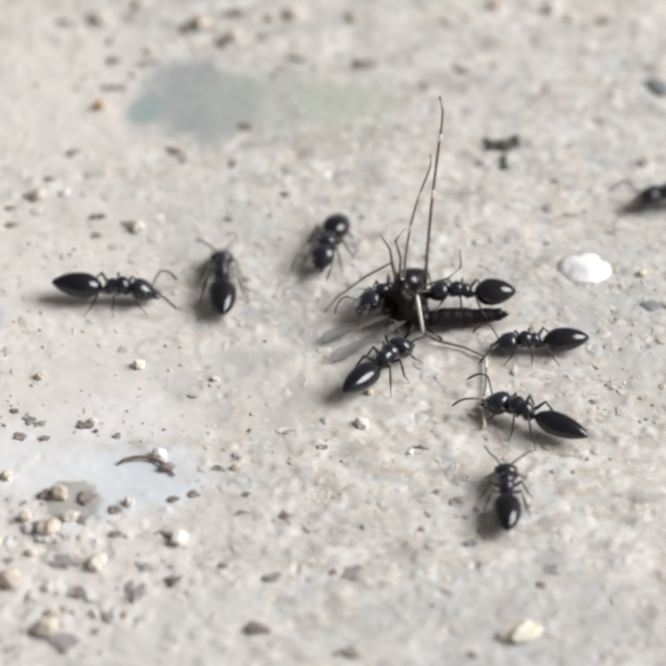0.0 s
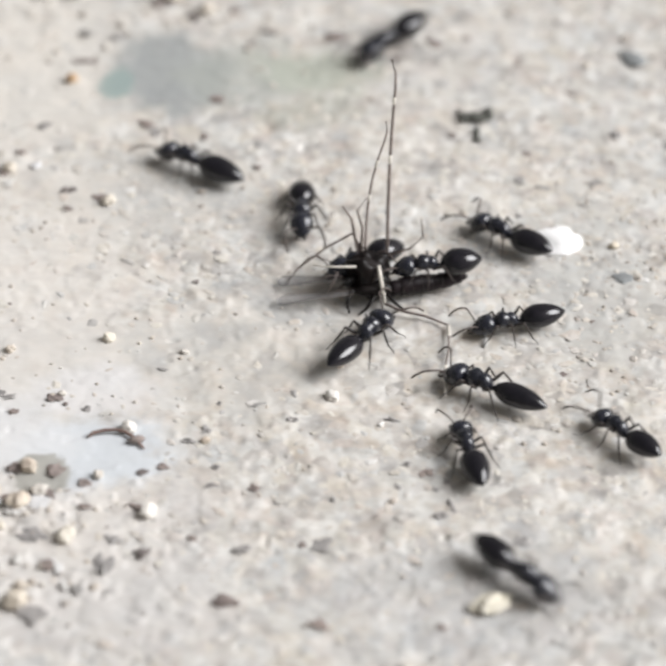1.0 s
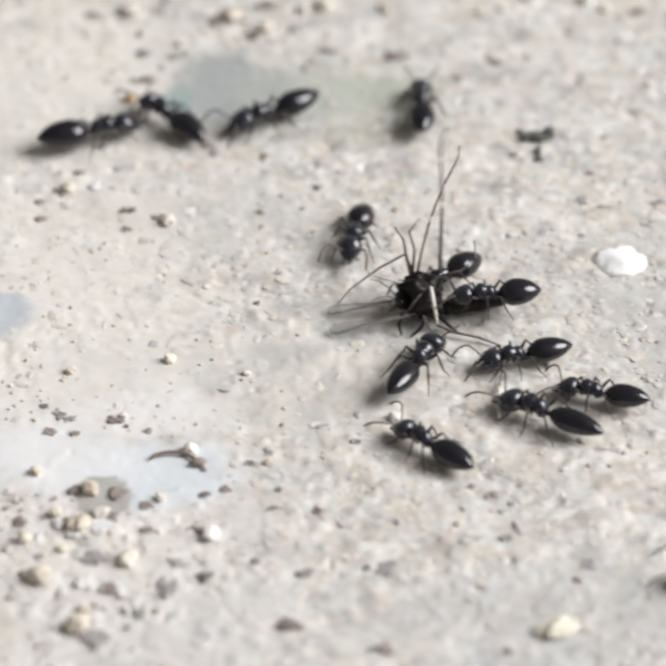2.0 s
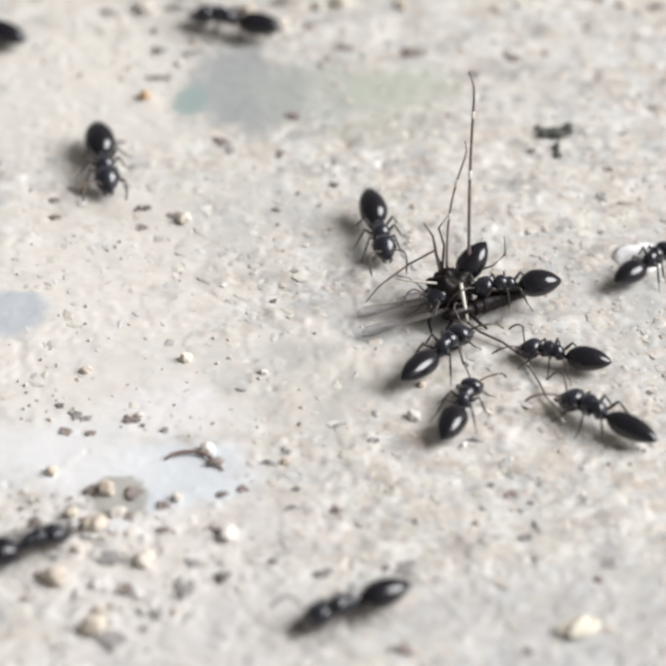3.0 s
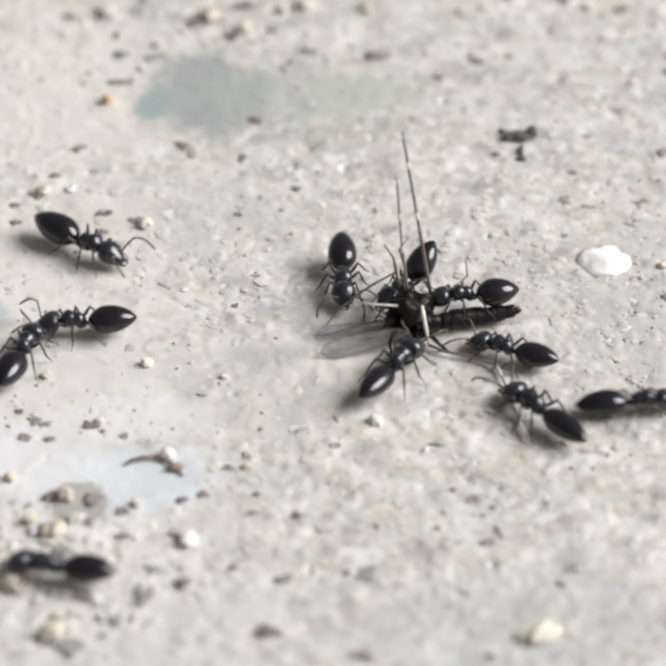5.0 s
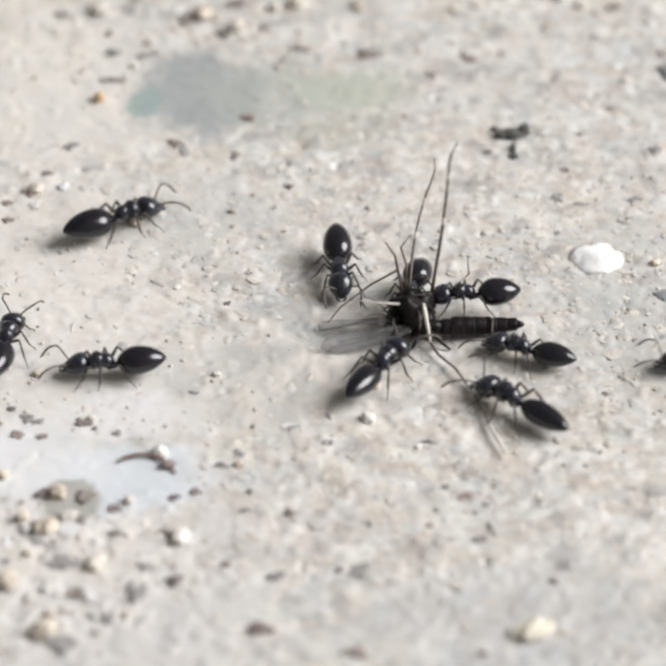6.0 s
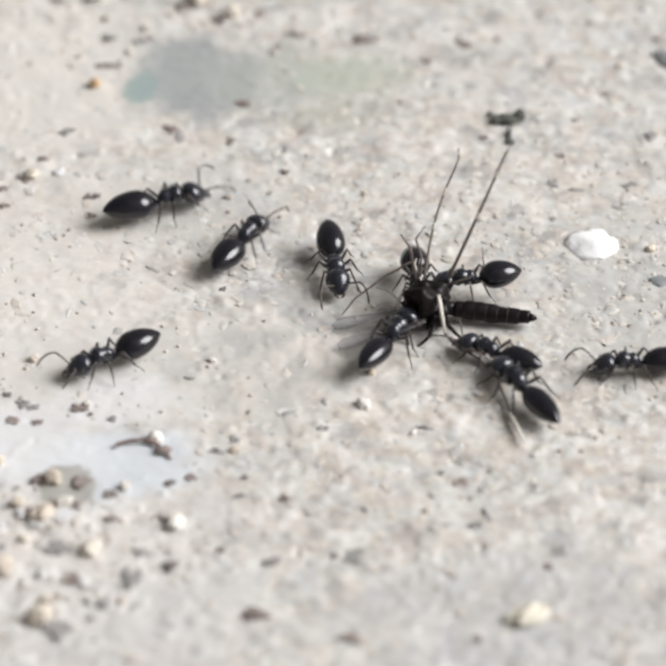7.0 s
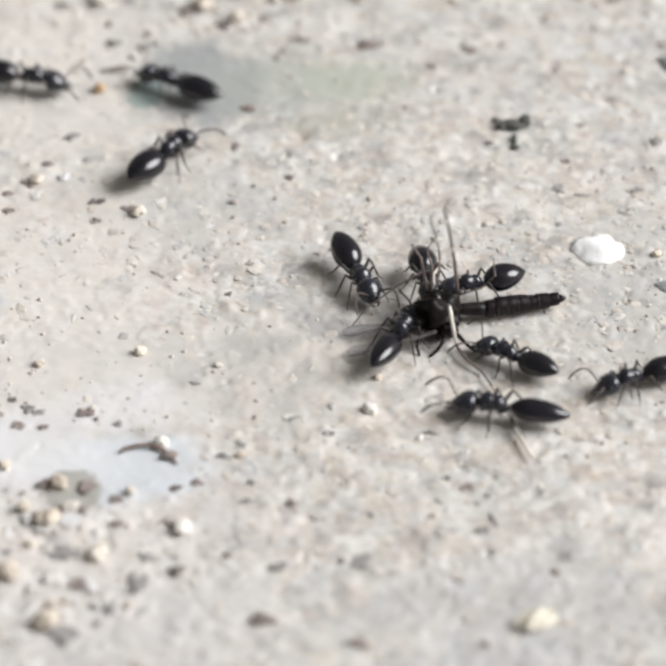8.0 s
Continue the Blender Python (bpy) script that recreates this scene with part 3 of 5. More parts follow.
GREY_CRUMBS_C = [(7.46, 6.33, 0.21, 0.08), (6.79, 6.58, 0.14, 0.20), (6.48, 5.44, 0.09, 0.08), (6.75, 4.92, 0.12, 0.12), (6.35, 3.89, 0.09, 0.08), (9.71, 8.93, 0.13, 0.15), (8.53, 5.47, 0.21, 0.08), (9.01, 6.57, 0.15, 0.08), (-6.86, 9.26, 0.14, 0.11), (-5.87, 14.04, 0.19, 0.11), (-3.65, 8.92, 0.08, 0.25), (-4.99, 13.92, 0.16, 0.11), (-5.46, 16.33, 0.15, 0.26)]
CHALK_AT = (7.72, 3.74)
CREAM_AT = (5.43, -11.28)
SLATE_AT = (10.43, 12.84)
GREY_AT = (9.47, 2.11)
ORANGE_AT = (-6.21, 11.59)
TWIG_AT = (-4.32, -4.72)
for k, (x, y, r) in enumerate(LIGHT_GRAINS_A + LIGHT_GRAINS_B):
    rng = random.Random(k)
    stone("sand_grain", x, y, r * rng.uniform(0.9, 1.15), r * rng.uniform(0.8, 1.05), r * rng.uniform(0.6, 0.9), SAND, "pale yellowish sand grain lying on concrete", "sand grain", k * 1.7, 0.42, rng.uniform(0, 180), "loose sand grains")
# dark flat lumps: dirt, and shadows of pits and pale grains given as colour
for k, (x, y, r, long, turn) in enumerate(DARK_SPOTS_A + DARK_SPOTS_B + DARK_SPOTS_C + DARK_SPOTS_D):
    stone("dirt_crumb", x, y, r * 0.85 * long, r * 0.95, r * 0.26, DIRT_AND_SHADE, "small dark brown spot on concrete, dirt crumb and painted pit shade", "dirt crumb", 40 + k * 1.3, 1.25, turn, "dirt crumbs")
for k, (x, y, wide, deep) in enumerate(WHITE_FLAKES):
    stone("paint_flake", x, y, wide, deep, 0.03 + 0.012 * (k % 3), PAINT_FLAKE, "thin whitish flake of old paint on concrete", "paint flake", 3 + k * 2.1, 1.1, 11 * k % 40 - 20, "paint flakes", sunk=0.35)
for k, (x, y, wide, deep) in enumerate(GREY_CRUMBS_A + GREY_CRUMBS_B + GREY_CRUMBS_C):
    stone("grey_crumb", x, y, wide * 1.1, deep * 1.1, 0.03 + 0.012 * (k % 4), GREY_DIRT, "flat grey crumb of dirt pressed into concrete", "dirt crumb", 70 + k * 1.9, 1.3, 17 * k % 50 - 25, "grey crumbs", sunk=0.3)
for k, (x, y, wide, deep, high, turn) in enumerate(CRUMB_CLUMP):
    if k == 0:
        clump = bmesh.new()
    ball(clump, (x - CRUMB_CLUMP[0][0], y - CRUMB_CLUMP[0][1], high * 0.7), (wide, deep, high * 0.7), Euler((0, 0, radians(turn))), 0.55, 9.0 + k)
clump_ob = tagged(part("lichen_crumb", clump, GREEN), "dark greenish crumb with short stubs on concrete", "crumb")
clump_ob.matrix_world = pose(CRUMB_CLUMP[0][0] * MM, CRUMB_CLUMP[0][1] * MM, 0)
stone("white_pebble", *CHALK_AT, 0.68, 0.70, 0.24, CHALK, "bright white chalky pebble half sunk in concrete", "pebble", 5.5, 0.3, 10, detail=3, sunk=0.1)
stone("cream_pebble", *CREAM_AT, 0.52, 0.27, 0.2, CREAM, "cream coloured pebble lying on grey concrete", "pebble", 11.4, 0.75, 24, detail=2)
stone("slate_chip", *SLATE_AT, 0.34, 0.42, 0.08, SLATE, "dark blue-grey stone chip in the concrete", "stone chip", 3.3, 0.5, 40, detail=3)
stone("grey_chip", *GREY_AT, 0.26, 0.26, 0.05, SLATE, "small flat grey chip set in the concrete", "stone chip", 6.3, 0.6, 15)
stone("orange_grain", *ORANGE_AT, 0.17, 0.2, 0.14, ORANGE, "orange sand grain on pale concrete", "sand grain", 2.2, 0.4, 0)


def twig():
    bm = bmesh.new()
    tube(bm, [(-0.62, -0.12, 0.05), (-0.5, 0.02, 0.08), (-0.2, 0.10, 0.11), (0.1, 0.12, 0.11), (0.36, 0.04, 0.09), (0.6, -0.16, 0.07), (0.85, -0.55, 0.04)], [0.03, 0.05, 0.05, 0.045, 0.05, 0.055, 0.03])
    ob = tagged(part("twig", bm, TWIG), "tiny curved reddish brown fibre on pale concrete", "twig")
    ob.matrix_world = pose(TWIG_AT[0] * MM, TWIG_AT[1] * MM, 0)
    bm = bmesh.new()
    ball(bm, (0.66, -0.26, 0.1), (0.19, 0.13, 0.11), None, 0.5, 4.4)
    part("knob", bm, DIRT_AND_SHADE, ob, "dark knobbly end")


twig()


# ---- ants ----
HIPS = (("front", 0.60, 0.13), ("middle", 0.40, 0.15), ("hind", 0.19, 0.14))
FEET = {"front": ((0.22, 0.42, 0.30), (0.55, 0.66, -0.12), (0.88, 0.86, -0.36)),
        "middle": ((-0.06, 0.52, 0.36), (-0.12, 0.86, -0.16), (-0.08, 1.14, -0.36)),
        "hind": ((-0.38, 0.50, 0.38), (-0.72, 0.80, -0.14), (-1.00, 1.02, -0.36))}
HIP_HEIGHT = 0.38
GASTER_LONG = 1.32


def ant_leg_mesh(which, side):
    """Hip at the origin: thick femur up to the knee, tibia down, thin tarsus along the ground."""
    knee, ankle, toe = [Vector((0.66 * x, 0.53 * y * side, z if z < 0 else 0.72 * z)) for x, y, z in FEET[which]]
    bm = bmesh.new()
    hip = Vector((0, 0, 0))
    points = [hip, hip.lerp(knee, 0.15), hip.lerp(knee, 0.5), hip.lerp(knee, 0.92), knee, knee.lerp(ankle, 0.12), knee.lerp(ankle, 0.6), ankle, ankle.lerp(toe, 0.12), ankle.lerp(toe, 0.6) + Vector((0, 0, 0.03)), toe]
    tube(bm, points, [0.05, 0.038, 0.05, 0.036, 0.029, 0.025, 0.031, 0.024, 0.017, 0.014, 0.009], 7)
    return bm


def feeler_mesh(side):
    """An elbowed antenna: long scape out and up, then a beaded whip forward and down."""
    bm = bmesh.new()
    elbow = Vector((0.28, 0.33 * side, 0.24))
    tip = Vector((0.80, 0.36 * side, -0.12))
    points = [Vector((0, 0, 0)), elbow * 0.5 + Vector((0, 0, 0.03)), elbow]
    radii = [0.022, 0.025, 0.029]
    for k in range(1, 9):
        points.append(elbow.lerp(tip, k / 8) + Vector((0, 0.05 * side * math.sin(3 * k / 8), 0.10 * math.sin(math.pi * k / 8))))
        radii.append(0.021 + 0.0012 * k + (0.003 if k % 2 else 0.0))
    radii[-1] = 0.012
    tube(bm, points, radii, 6)
    return bm


def build_ant():
    ant = new("ant")
    bm = bmesh.new()
    loft(bm, [(0.73, 0.47, 0.05, 0.05), (0.75, 0.465, 0.18, 0.15), (0.81, 0.46, 0.28, 0.235), (0.91, 0.45, 0.335, 0.285), (1.03, 0.43, 0.335, 0.285), (1.16, 0.395, 0.285, 0.245), (1.27, 0.35, 0.215, 0.18), (1.36, 0.32, 0.145, 0.12), (1.41, 0.31, 0.06, 0.05)], 20)
    head = part("head", bm, SHELL, ant)
    for side in (1, -1):
        bm = bmesh.new()
        ball(bm, (1.09, 0.275 * side, 0.475), (0.085, 0.05, 0.07))
        part("eye", bm, EYE, head)
        bm = bmesh.new()
        tube(bm, [(1.33, 0.10 * side, 0.31), (1.42, 0.12 * side, 0.28), (1.49, 0.07 * side, 0.25), (1.51, 0.01 * side, 0.24)], [0.05, 0.045, 0.03, 0.012], 6)
        part("mandible", bm, LIMB, head)
        feeler = part("antenna", feeler_mesh(side), FEELER, ant)
        feeler.location = (1.26 * MM, 0.12 * side * MM, 0.47 * MM)
    bm = bmesh.new()
    loft(bm, [(0.02, 0.42, 0.05, 0.06), (0.05, 0.45, 0.14, 0.14), (0.15, 0.50, 0.20, 0.215), (0.25, 0.54, 0.205, 0.22), (0.32, 0.54, 0.18, 0.19), (0.39, 0.555, 0.205, 0.205), (0.50, 0.57, 0.26, 0.235), (0.61, 0.55, 0.25, 0.22), (0.70, 0.50, 0.165, 0.15), (0.77, 0.47, 0.08, 0.08), (0.81, 0.47, 0.05, 0.05)], 14)
    part("thorax", bm, SHELL, ant)
    bm = bmesh.new()
    loft(bm, [(-0.14, 0.40, 0.03, 0.03), (-0.10, 0.41, 0.055, 0.055), (-0.04, 0.425, 0.065, 0.085), (0.02, 0.42, 0.05, 0.055), (0.08, 0.42, 0.04, 0.04)], 10)
    part("petiole", bm, SHELL, ant)
    gaster = new("gaster")
    gaster.parent = ant
    gaster.matrix_basis = pose(-0.01 * MM, 0, 0.44 * MM, 0, 1, 0)

    def girth(u):
        return 0.372 * math.sin(0.5 * math.pi * min(1.0, (u + 0.02) / 0.38)) ** 0.58 * (1.0 if u < 0.36 else max(0.0, 1 - ((u - 0.36) / 0.65) ** 2.25) ** 0.8)

    bounds = (0.0, 0.42, 0.66, 0.84, 0.95, 1.0)
    for k in range(5):
        low, high = bounds[k], bounds[k + 1]
        loops, n = [], 9 if k == 0 else 6
        for j in range(n + 1):
            u = low + (high - low) * j / n
            g = girth(min(u, 0.998)) + 0.003
            z = 0.03 + 0.06 * u
            loops.append([(-0.02 - GASTER_LONG * u, g * math.cos(2 * math.pi * i / 24), z + 0.85 * g * math.sin(2 * math.pi * i / 24)) for i in range(24)])
        bm = bmesh.new()
        rings(bm, loops, k in (0, 4))
        bmesh.ops.recalc_face_normals(bm, faces=bm.faces[:])
        plate = part("gaster_plate", bm, GASTER, gaster)
        # one even curve across the overlapping plates
        ways = []
        for v in plate.data.vertices:
            u = min(max((-0.02 - v.co.x / MM) / GASTER_LONG, 0.004), 0.994)
            slope = (girth(u + 0.004) - girth(u - 0.004)) / 0.008 / GASTER_LONG
            mid = 0.03 + 0.06 * u
            ways.append(Vector((slope, v.co.y / MM / max(girth(u), 0.02), (v.co.z / MM - mid) / 0.85 ** 2 / max(girth(u), 0.02))).normalized())
        plate.data.normals_split_custom_set_from_vertices(ways)
    for name, x, y in HIPS:
        for side in (1, -1):
            leg = part("leg", ant_leg_mesh(name, side), LIMB, ant)
            leg.location = (x * MM, y * side * MM, HIP_HEIGHT * MM)
    return ant


ANT_LABELS = {
    "C1": (1.06, "glossy black ant dragging at the mosquito, head against it"),
    "C2": (0.92, "black ant standing over the mosquito and its abdomen"),
    "C3": (0.94, "black ant with a pale-sheened gaster tugging at the mosquito"),
    "C4": (1.08, "slender black ant pulling a leg of the mosquito"),
    "C5": (0.94, "black ant walking round the other ants on bare concrete"),
    "C6": (0.93, "black ant that comes up to the group and leaves"),
    "C7": (1.00, "black ant with raised gaster biting behind the mosquito"),
    "C8": (0.92, "black ant crouched over the thorax of the mosquito"),
    "C9": (1.05, "black ant running fast across open concrete"),
    "C10": (0.95, "black ant passing close by, out of focus"),
    "C12": (0.99, "black ant wandering with its dark gaster turned up"),
    "C14": (1.11, "black ant racing past over the blue-grey smear"),
    "C15": (1.07, "black ant resting on the green-grey smear"),
    "C16": (1.06, "black ant meeting others on the pale concrete"),
    "C17": (1.00, "black ant walking away past the white pebble"),
    "C18": (0.99, "black ant roaming over the sandy concrete"),
    "C19": (0.98, "black ant running up towards the paint smear"),
    "C20": (1.02, "black ant seen far off at the sandy rim"),
    "C21": (1.08, "black ant hurrying along the far rim"),
}
ANTS = {}
RAISED = {"C1": 3, "C4": -3, "C5": -2, "C8": -12, "C9": 2, "C12": -5, "C18": 4, "C19": 0, "C20": 2}
PLUMP = {"C1": (1.13, 0.9), "C4": (1.1, 0.86), "C2": (0.94, 1.2), "C3": (1.0, 1.04), "C7": (1.02, 1.06), "C8": (1.0, 1.15), "C16": (1.1, 1.14), "C18": (0.99, 1.14), "C19": (1.15, 1.12), "C17": (1.05, 1.05), "C5": (1.12, 1.08), "C12": (1.15, 1.08)}
first_ant = build_ant()
tagged(first_ant, "", "ant", "ants on the concrete")
for k, (name, (size, label)) in enumerate(ANT_LABELS.items()):
    ant = first_ant if k == 0 else copy_thing(first_ant, pose(0, 0, 0))
    ant.scale = (size, size, size)
    ANTS[name] = tagged(ant, label)
    for piece in ant.children:
        if piece.name.startswith("gaster"):
            piece.matrix_basis = pose(-0.01 * MM, 0, 0.44 * MM, 0, RAISED.get(name, 2), 0)
            long, stout = PLUMP.get(name, (1.0, 1.0))
            piece.scale = (long, stout, stout)


# ---- dead mosquito ----
BAND = cuticle_material("pale_band", (0.014, 0.011, 0.010), (0.034, 0.027, 0.024), 0.6)


def banded_leg(name, length, thick, bands, mosquito, base, bow, mat=None):
    """A long thin leg along z from its base, with pale rings at the joints."""
    bm = bmesh.new()
    n = 14
    points = [(bow * length * math.sin(math.pi * k / n) + (0.18 if k == n else 0.03 if k == n - 1 else 0.0), 0.0, length * k / n) for k in range(n + 1)]
    tube(bm, points, [thick * (1.0 - 0.35 * k / n) for k in range(n + 1)], 7)
    leg = part(name, bm, mat or FLY_LEG, mosquito)
    leg.location = tuple(MM * v for v in base)
    for at_length, long in bands:
        bm = bmesh.new()
        rows = [(bow * length * math.sin(math.pi * (at_length + d) / length), 0.0, at_length + d) for d in (-long / 2, -long / 4, 0, long / 4, long / 2)]
        tube(bm, rows, [thick * 0.95 * s for s in (0.9, 1.0, 1.05, 1.0, 0.9)], 7)
        part("pale_band", bm, PALE, leg, "whitish ring on the leg")
    return leg


def bent_leg(mosquito, points, radii, mat, label=""):
    bm = bmesh.new()
    tube(bm, points, radii, 7)
    return part("leg", bm, mat, mosquito, label)


def wing(mosquito, base, length, wide):
    """A narrow rounded wing along -x from its base, with branching veins."""
    bm = bmesh.new()
    n, m = 18, 5
    grid = []
    for k in range(n + 1):
        u = k / n
        half = wide * (0.12 + 0.88 * math.sin(math.pi * min(1.0, u * 0.62 + 0.05)) ** 0.8) * math.sqrt(max(0.0, 1 - max(0.0, (u - 0.72) / 0.28) ** 2.2))
        row = []
        for j in range(m + 1):
            v = 2 * j / m - 1
            row.append((-length * u, half * v + 0.1 * wide * u, 0.05 * math.sin(6 * u + 2 * v) * (0.3 + u) + 0.05 * u * (1 if j % 2 else -0.3)))
        grid.append(row)
    top = [[bm.verts.new(p) for p in row] for row in grid]
    low = [[bm.verts.new((x, y, z - 0.012)) for x, y, z in row] for row in grid]
    for k in range(n):
        for j in range(m):
            bm.faces.new((top[k][j], top[k][j + 1], top[k + 1][j + 1], top[k + 1][j]))
            bm.faces.new((low[k][j + 1], low[k][j], low[k + 1][j], low[k + 1][j + 1]))
        for j, flip in ((0, False), (m, True)):
            quad = (top[k][j], top[k + 1][j], low[k + 1][j], low[k][j])
            bm.faces.new(quad[::-1] if flip else quad)
    ob = part("wing", bm, WING, mosquito, "translucent smoky wing with dark veins")
    ob.location = tuple(MM * v for v in base)
    for j, last in ((0, n - 1), (2, n - 2), (3, n - 4), (5, n - 1)):
        bm = bmesh.new()
        line = [Vector(grid[k][j]) + Vector((0, 0, 0.006)) for k in range(0, last + 1)]
        tube(bm, line, [0.008 * (1 - 0.4 * k / n) for k in range(len(line))], 5)
        part("vein", bm, VEIN, ob)
    return ob


# the long leg that lies on the ground: its hip beside the body, its two lengths
JOINT, THIGH, SHIN = (0.42, -1.0), 1.9, 3.0


def build_mosquito():
    mosquito = tagged(new("mosquito"), "dead dark mosquito with banded legs being pulled apart", "mosquito")
    bm = bmesh.new()
    ball(bm, (0.02, -0.10, 0.66), (0.60, 0.46, 0.50), Euler((0, 0.3, 0.2)), 0.55, 1.0, 4)
    part("thorax", bm, FLY, mosquito, "humped dark brown thorax")
    for x, y, z, tilt in ((-0.22, -0.44, 0.36, 0.5), (0.06, -0.52, 0.32, 0.2), (0.30, -0.50, 0.34, -0.3)):
        bm = bmesh.new()
        ball(bm, (x, y, z), (0.17, 0.19, 0.27), Euler((0.5, tilt, 0.0)), 0.3, 2.0 + x, 3)
        part("coxa", bm, FLY, mosquito)
    bm = bmesh.new()
    ball(bm, (-0.50, -0.28, 0.52), (0.24, 0.25, 0.24), None, 0.05, 3.0, 3)
    head = part("head", bm, FLY, mosquito)
    for side in (1, -1):
        bm = bmesh.new()
        ball(bm, (-0.58, -0.28 + 0.17 * side, 0.56), (0.15, 0.11, 0.17), None, 0.0, 0.0, 2)
        part("eye", bm, EYE, head)
        bm = bmesh.new()
        tube(bm, [(-0.68, -0.28 + 0.07 * side, 0.62), (-0.9, -0.22 + 0.2 * side, 0.78), (-1.15, -0.15 + 0.36 * side, 0.82), (-1.4, -0.1 + 0.5 * side, 0.74)], [0.028, 0.018, 0.015, 0.009], 5)
        part("feeler", bm, FLY_LEG, head)
    bm = bmesh.new()
    tube(bm, [(-0.68, -0.34, 0.42), (-0.95, -0.5, 0.26), (-1.25, -0.66, 0.12)], [0.035, 0.026, 0.014], 6)
    part("proboscis", bm, FLY_LEG, head)
    belly = new("abdomen")
    belly.parent = mosquito
    belly.location = (0.50 * MM, -0.50 * MM, 0.42 * MM)
    for k in range(7):
        bm = bmesh.new()
        x = 0.285 * k
        r = 0.262 - 0.018 * abs(k - 2.0) + (0.014 if k % 2 else -0.008)
        loops = []
        for j in range(6):
            u = j / 5
            g = r * (0.955 + 0.06 * math.sin(math.pi * min(1.0, 0.15 + u)))
            loops.append([(x + 0.29 * u, g * math.cos(2 * math.pi * i / 16), 0.02 * math.sin(k + u) + g * math.sin(2 * math.pi * i / 16)) for i in range(16)])
        rings(bm, loops, k in (0, 6))
        bmesh.ops.recalc_face_normals(bm, faces=bm.faces[:])
        part("abdomen_ring", bm, FLY_BELLY, belly)
        if k:
            bm = bmesh.new()
            rings(bm, [[(x + d, g * math.cos(2 * math.pi * i / 16), g * math.sin(2 * math.pi * i / 16)) for i in range(16)] for d, g in ((-0.022, r - 0.006), (-0.01, r + 0.004), (0.01, r + 0.004), (0.022, r - 0.006))])
            bmesh.ops.recalc_face_normals(bm, faces=bm.faces[:])
            part("pale_band", bm, BAND, belly, "thin pale ring round the abdomen")
    bm = bmesh.new()
    loft(bm, [(-0.95, 0.1, 0.08, 0.08), (-0.8, 0.1, 0.14, 0.15), (-0.5, 0.06, 0.16, 0.18), (-0.2, 0.02, 0.18, 0.19), (0.04, 0.0, 0.19, 0.19)], 14)
    part("waist", bm, FLY, belly, "crumpled dark front of the abdomen")
    bm = bmesh.new()
    loft(bm, [(2.0, 0.0, 0.13, 0.13), (2.12, 0.0, 0.09, 0.09), (2.2, -0.01, 0.03, 0.03)], 10)
    part("abdomen_tip", bm, FLY_BELLY, belly)
    parts = {"belly": belly}
    parts["tall"] = banded_leg("leg", 5.4, 0.052, ((2.62, 0.24), (4.25, 0.2)), mosquito, (0.48, 0.3, 1.0), 0.012)
    parts["second"] = banded_leg("leg", 3.75, 0.04, ((1.5, 0.2), (2.5, 0.22)), mosquito, (-0.12, 0.3, 1.05), 0.06, FADED_LEG)
    bent_leg(mosquito, [(0.24, -0.44, 1.12), (0.27, -0.62, 1.0), (0.36, -0.86, 0.55), (0.42, -1.0, 0.25)], [0.045, 0.06, 0.05, 0.036], PALE, "pale cream leg joint")
    long_leg = bent_leg(mosquito, [(0.0, 0.0, 0.25), (0.5, -0.05, 0.22), (1.2, 0.06, 0.2), (THIGH, 0.0, 0.18)], [0.04, 0.04, 0.036, 0.032], FLY_LEG)
    long_leg.location = (JOINT[0] * MM, JOINT[1] * MM, 0)
    bm = bmesh.new()
    line = [(0.0, 0.0, 0.18), (0.25, 0.02, 0.18), (0.5, 0.03, 0.18), (0.55, 0.03, 0.18), (1.2, 0.02, 0.18), (1.75, -0.03, 0.19), (1.8, -0.03, 0.19), (2.45, -0.02, 0.18), (SHIN, 0.0, 0.16)]
    tube(bm, line, [0.042, 0.05, 0.042, 0.032, 0.03, 0.03, 0.05, 0.056, 0.036], 7)
    shin = part("shin", bm, FLY_LEG, long_leg, "dark thin shin with whitish rings")
    shin.data.materials.append(PALE)
    for face in shin.data.polygons:
        if not 0.52 < face.center.x / MM < 1.77:
            face.material_index = 1
    shin.location = (THIGH * MM, 0, 0)
    side_leg = bent_leg(mosquito, [(0.0, 0.0, 0.0), (-0.6, -0.03, 0.07), (-1.0, -0.02, 0.1), (-1.35, 0.05, 0.1), (-1.6, 0.2, 0.06)], [0.032, 0.036, 0.03, 0.02, 0.011], PALE, "pale cream leg held out sideways")
    bent_leg(mosquito, [(0.3, -0.5, 0.4), (0.5, -0.85, 0.42), (0.72, -1.0, 0.25), (0.95, -1.05, 0.06)], [0.07, 0.062, 0.05, 0.03], FLY)
    bent_leg(mosquito, [(0.0, -0.6, 0.4), (0.12, -0.95, 0.42), (-0.08, -1.15, 0.2), (-0.3, -1.25, 0.05)], [0.07, 0.06, 0.05, 0.03], FLY)
    bent_leg(mosquito, [(-0.2, -0.5, 0.4), (-0.5, -0.8, 0.5), (-0.62, -1.0, 0.25), (-0.55, -1.2, 0.05)], [0.07, 0.055, 0.045, 0.03], FLY)
    bent_leg(mosquito, [(-0.3, 0.3, 0.95), (-0.42, 0.45, 1.5), (-0.5, 0.5, 2.0), (-0.75, 0.4, 2.5)], [0.045, 0.042, 0.035, 0.02], FLY_LEG)
    bent_leg(mosquito, [(-0.25, 0.3, 0.95), (-0.2, 0.5, 1.7), (-0.35, 0.6, 2.2), (-0.1, 0.7, 2.55)], [0.04, 0.036, 0.03, 0.018], FLY_LEG)
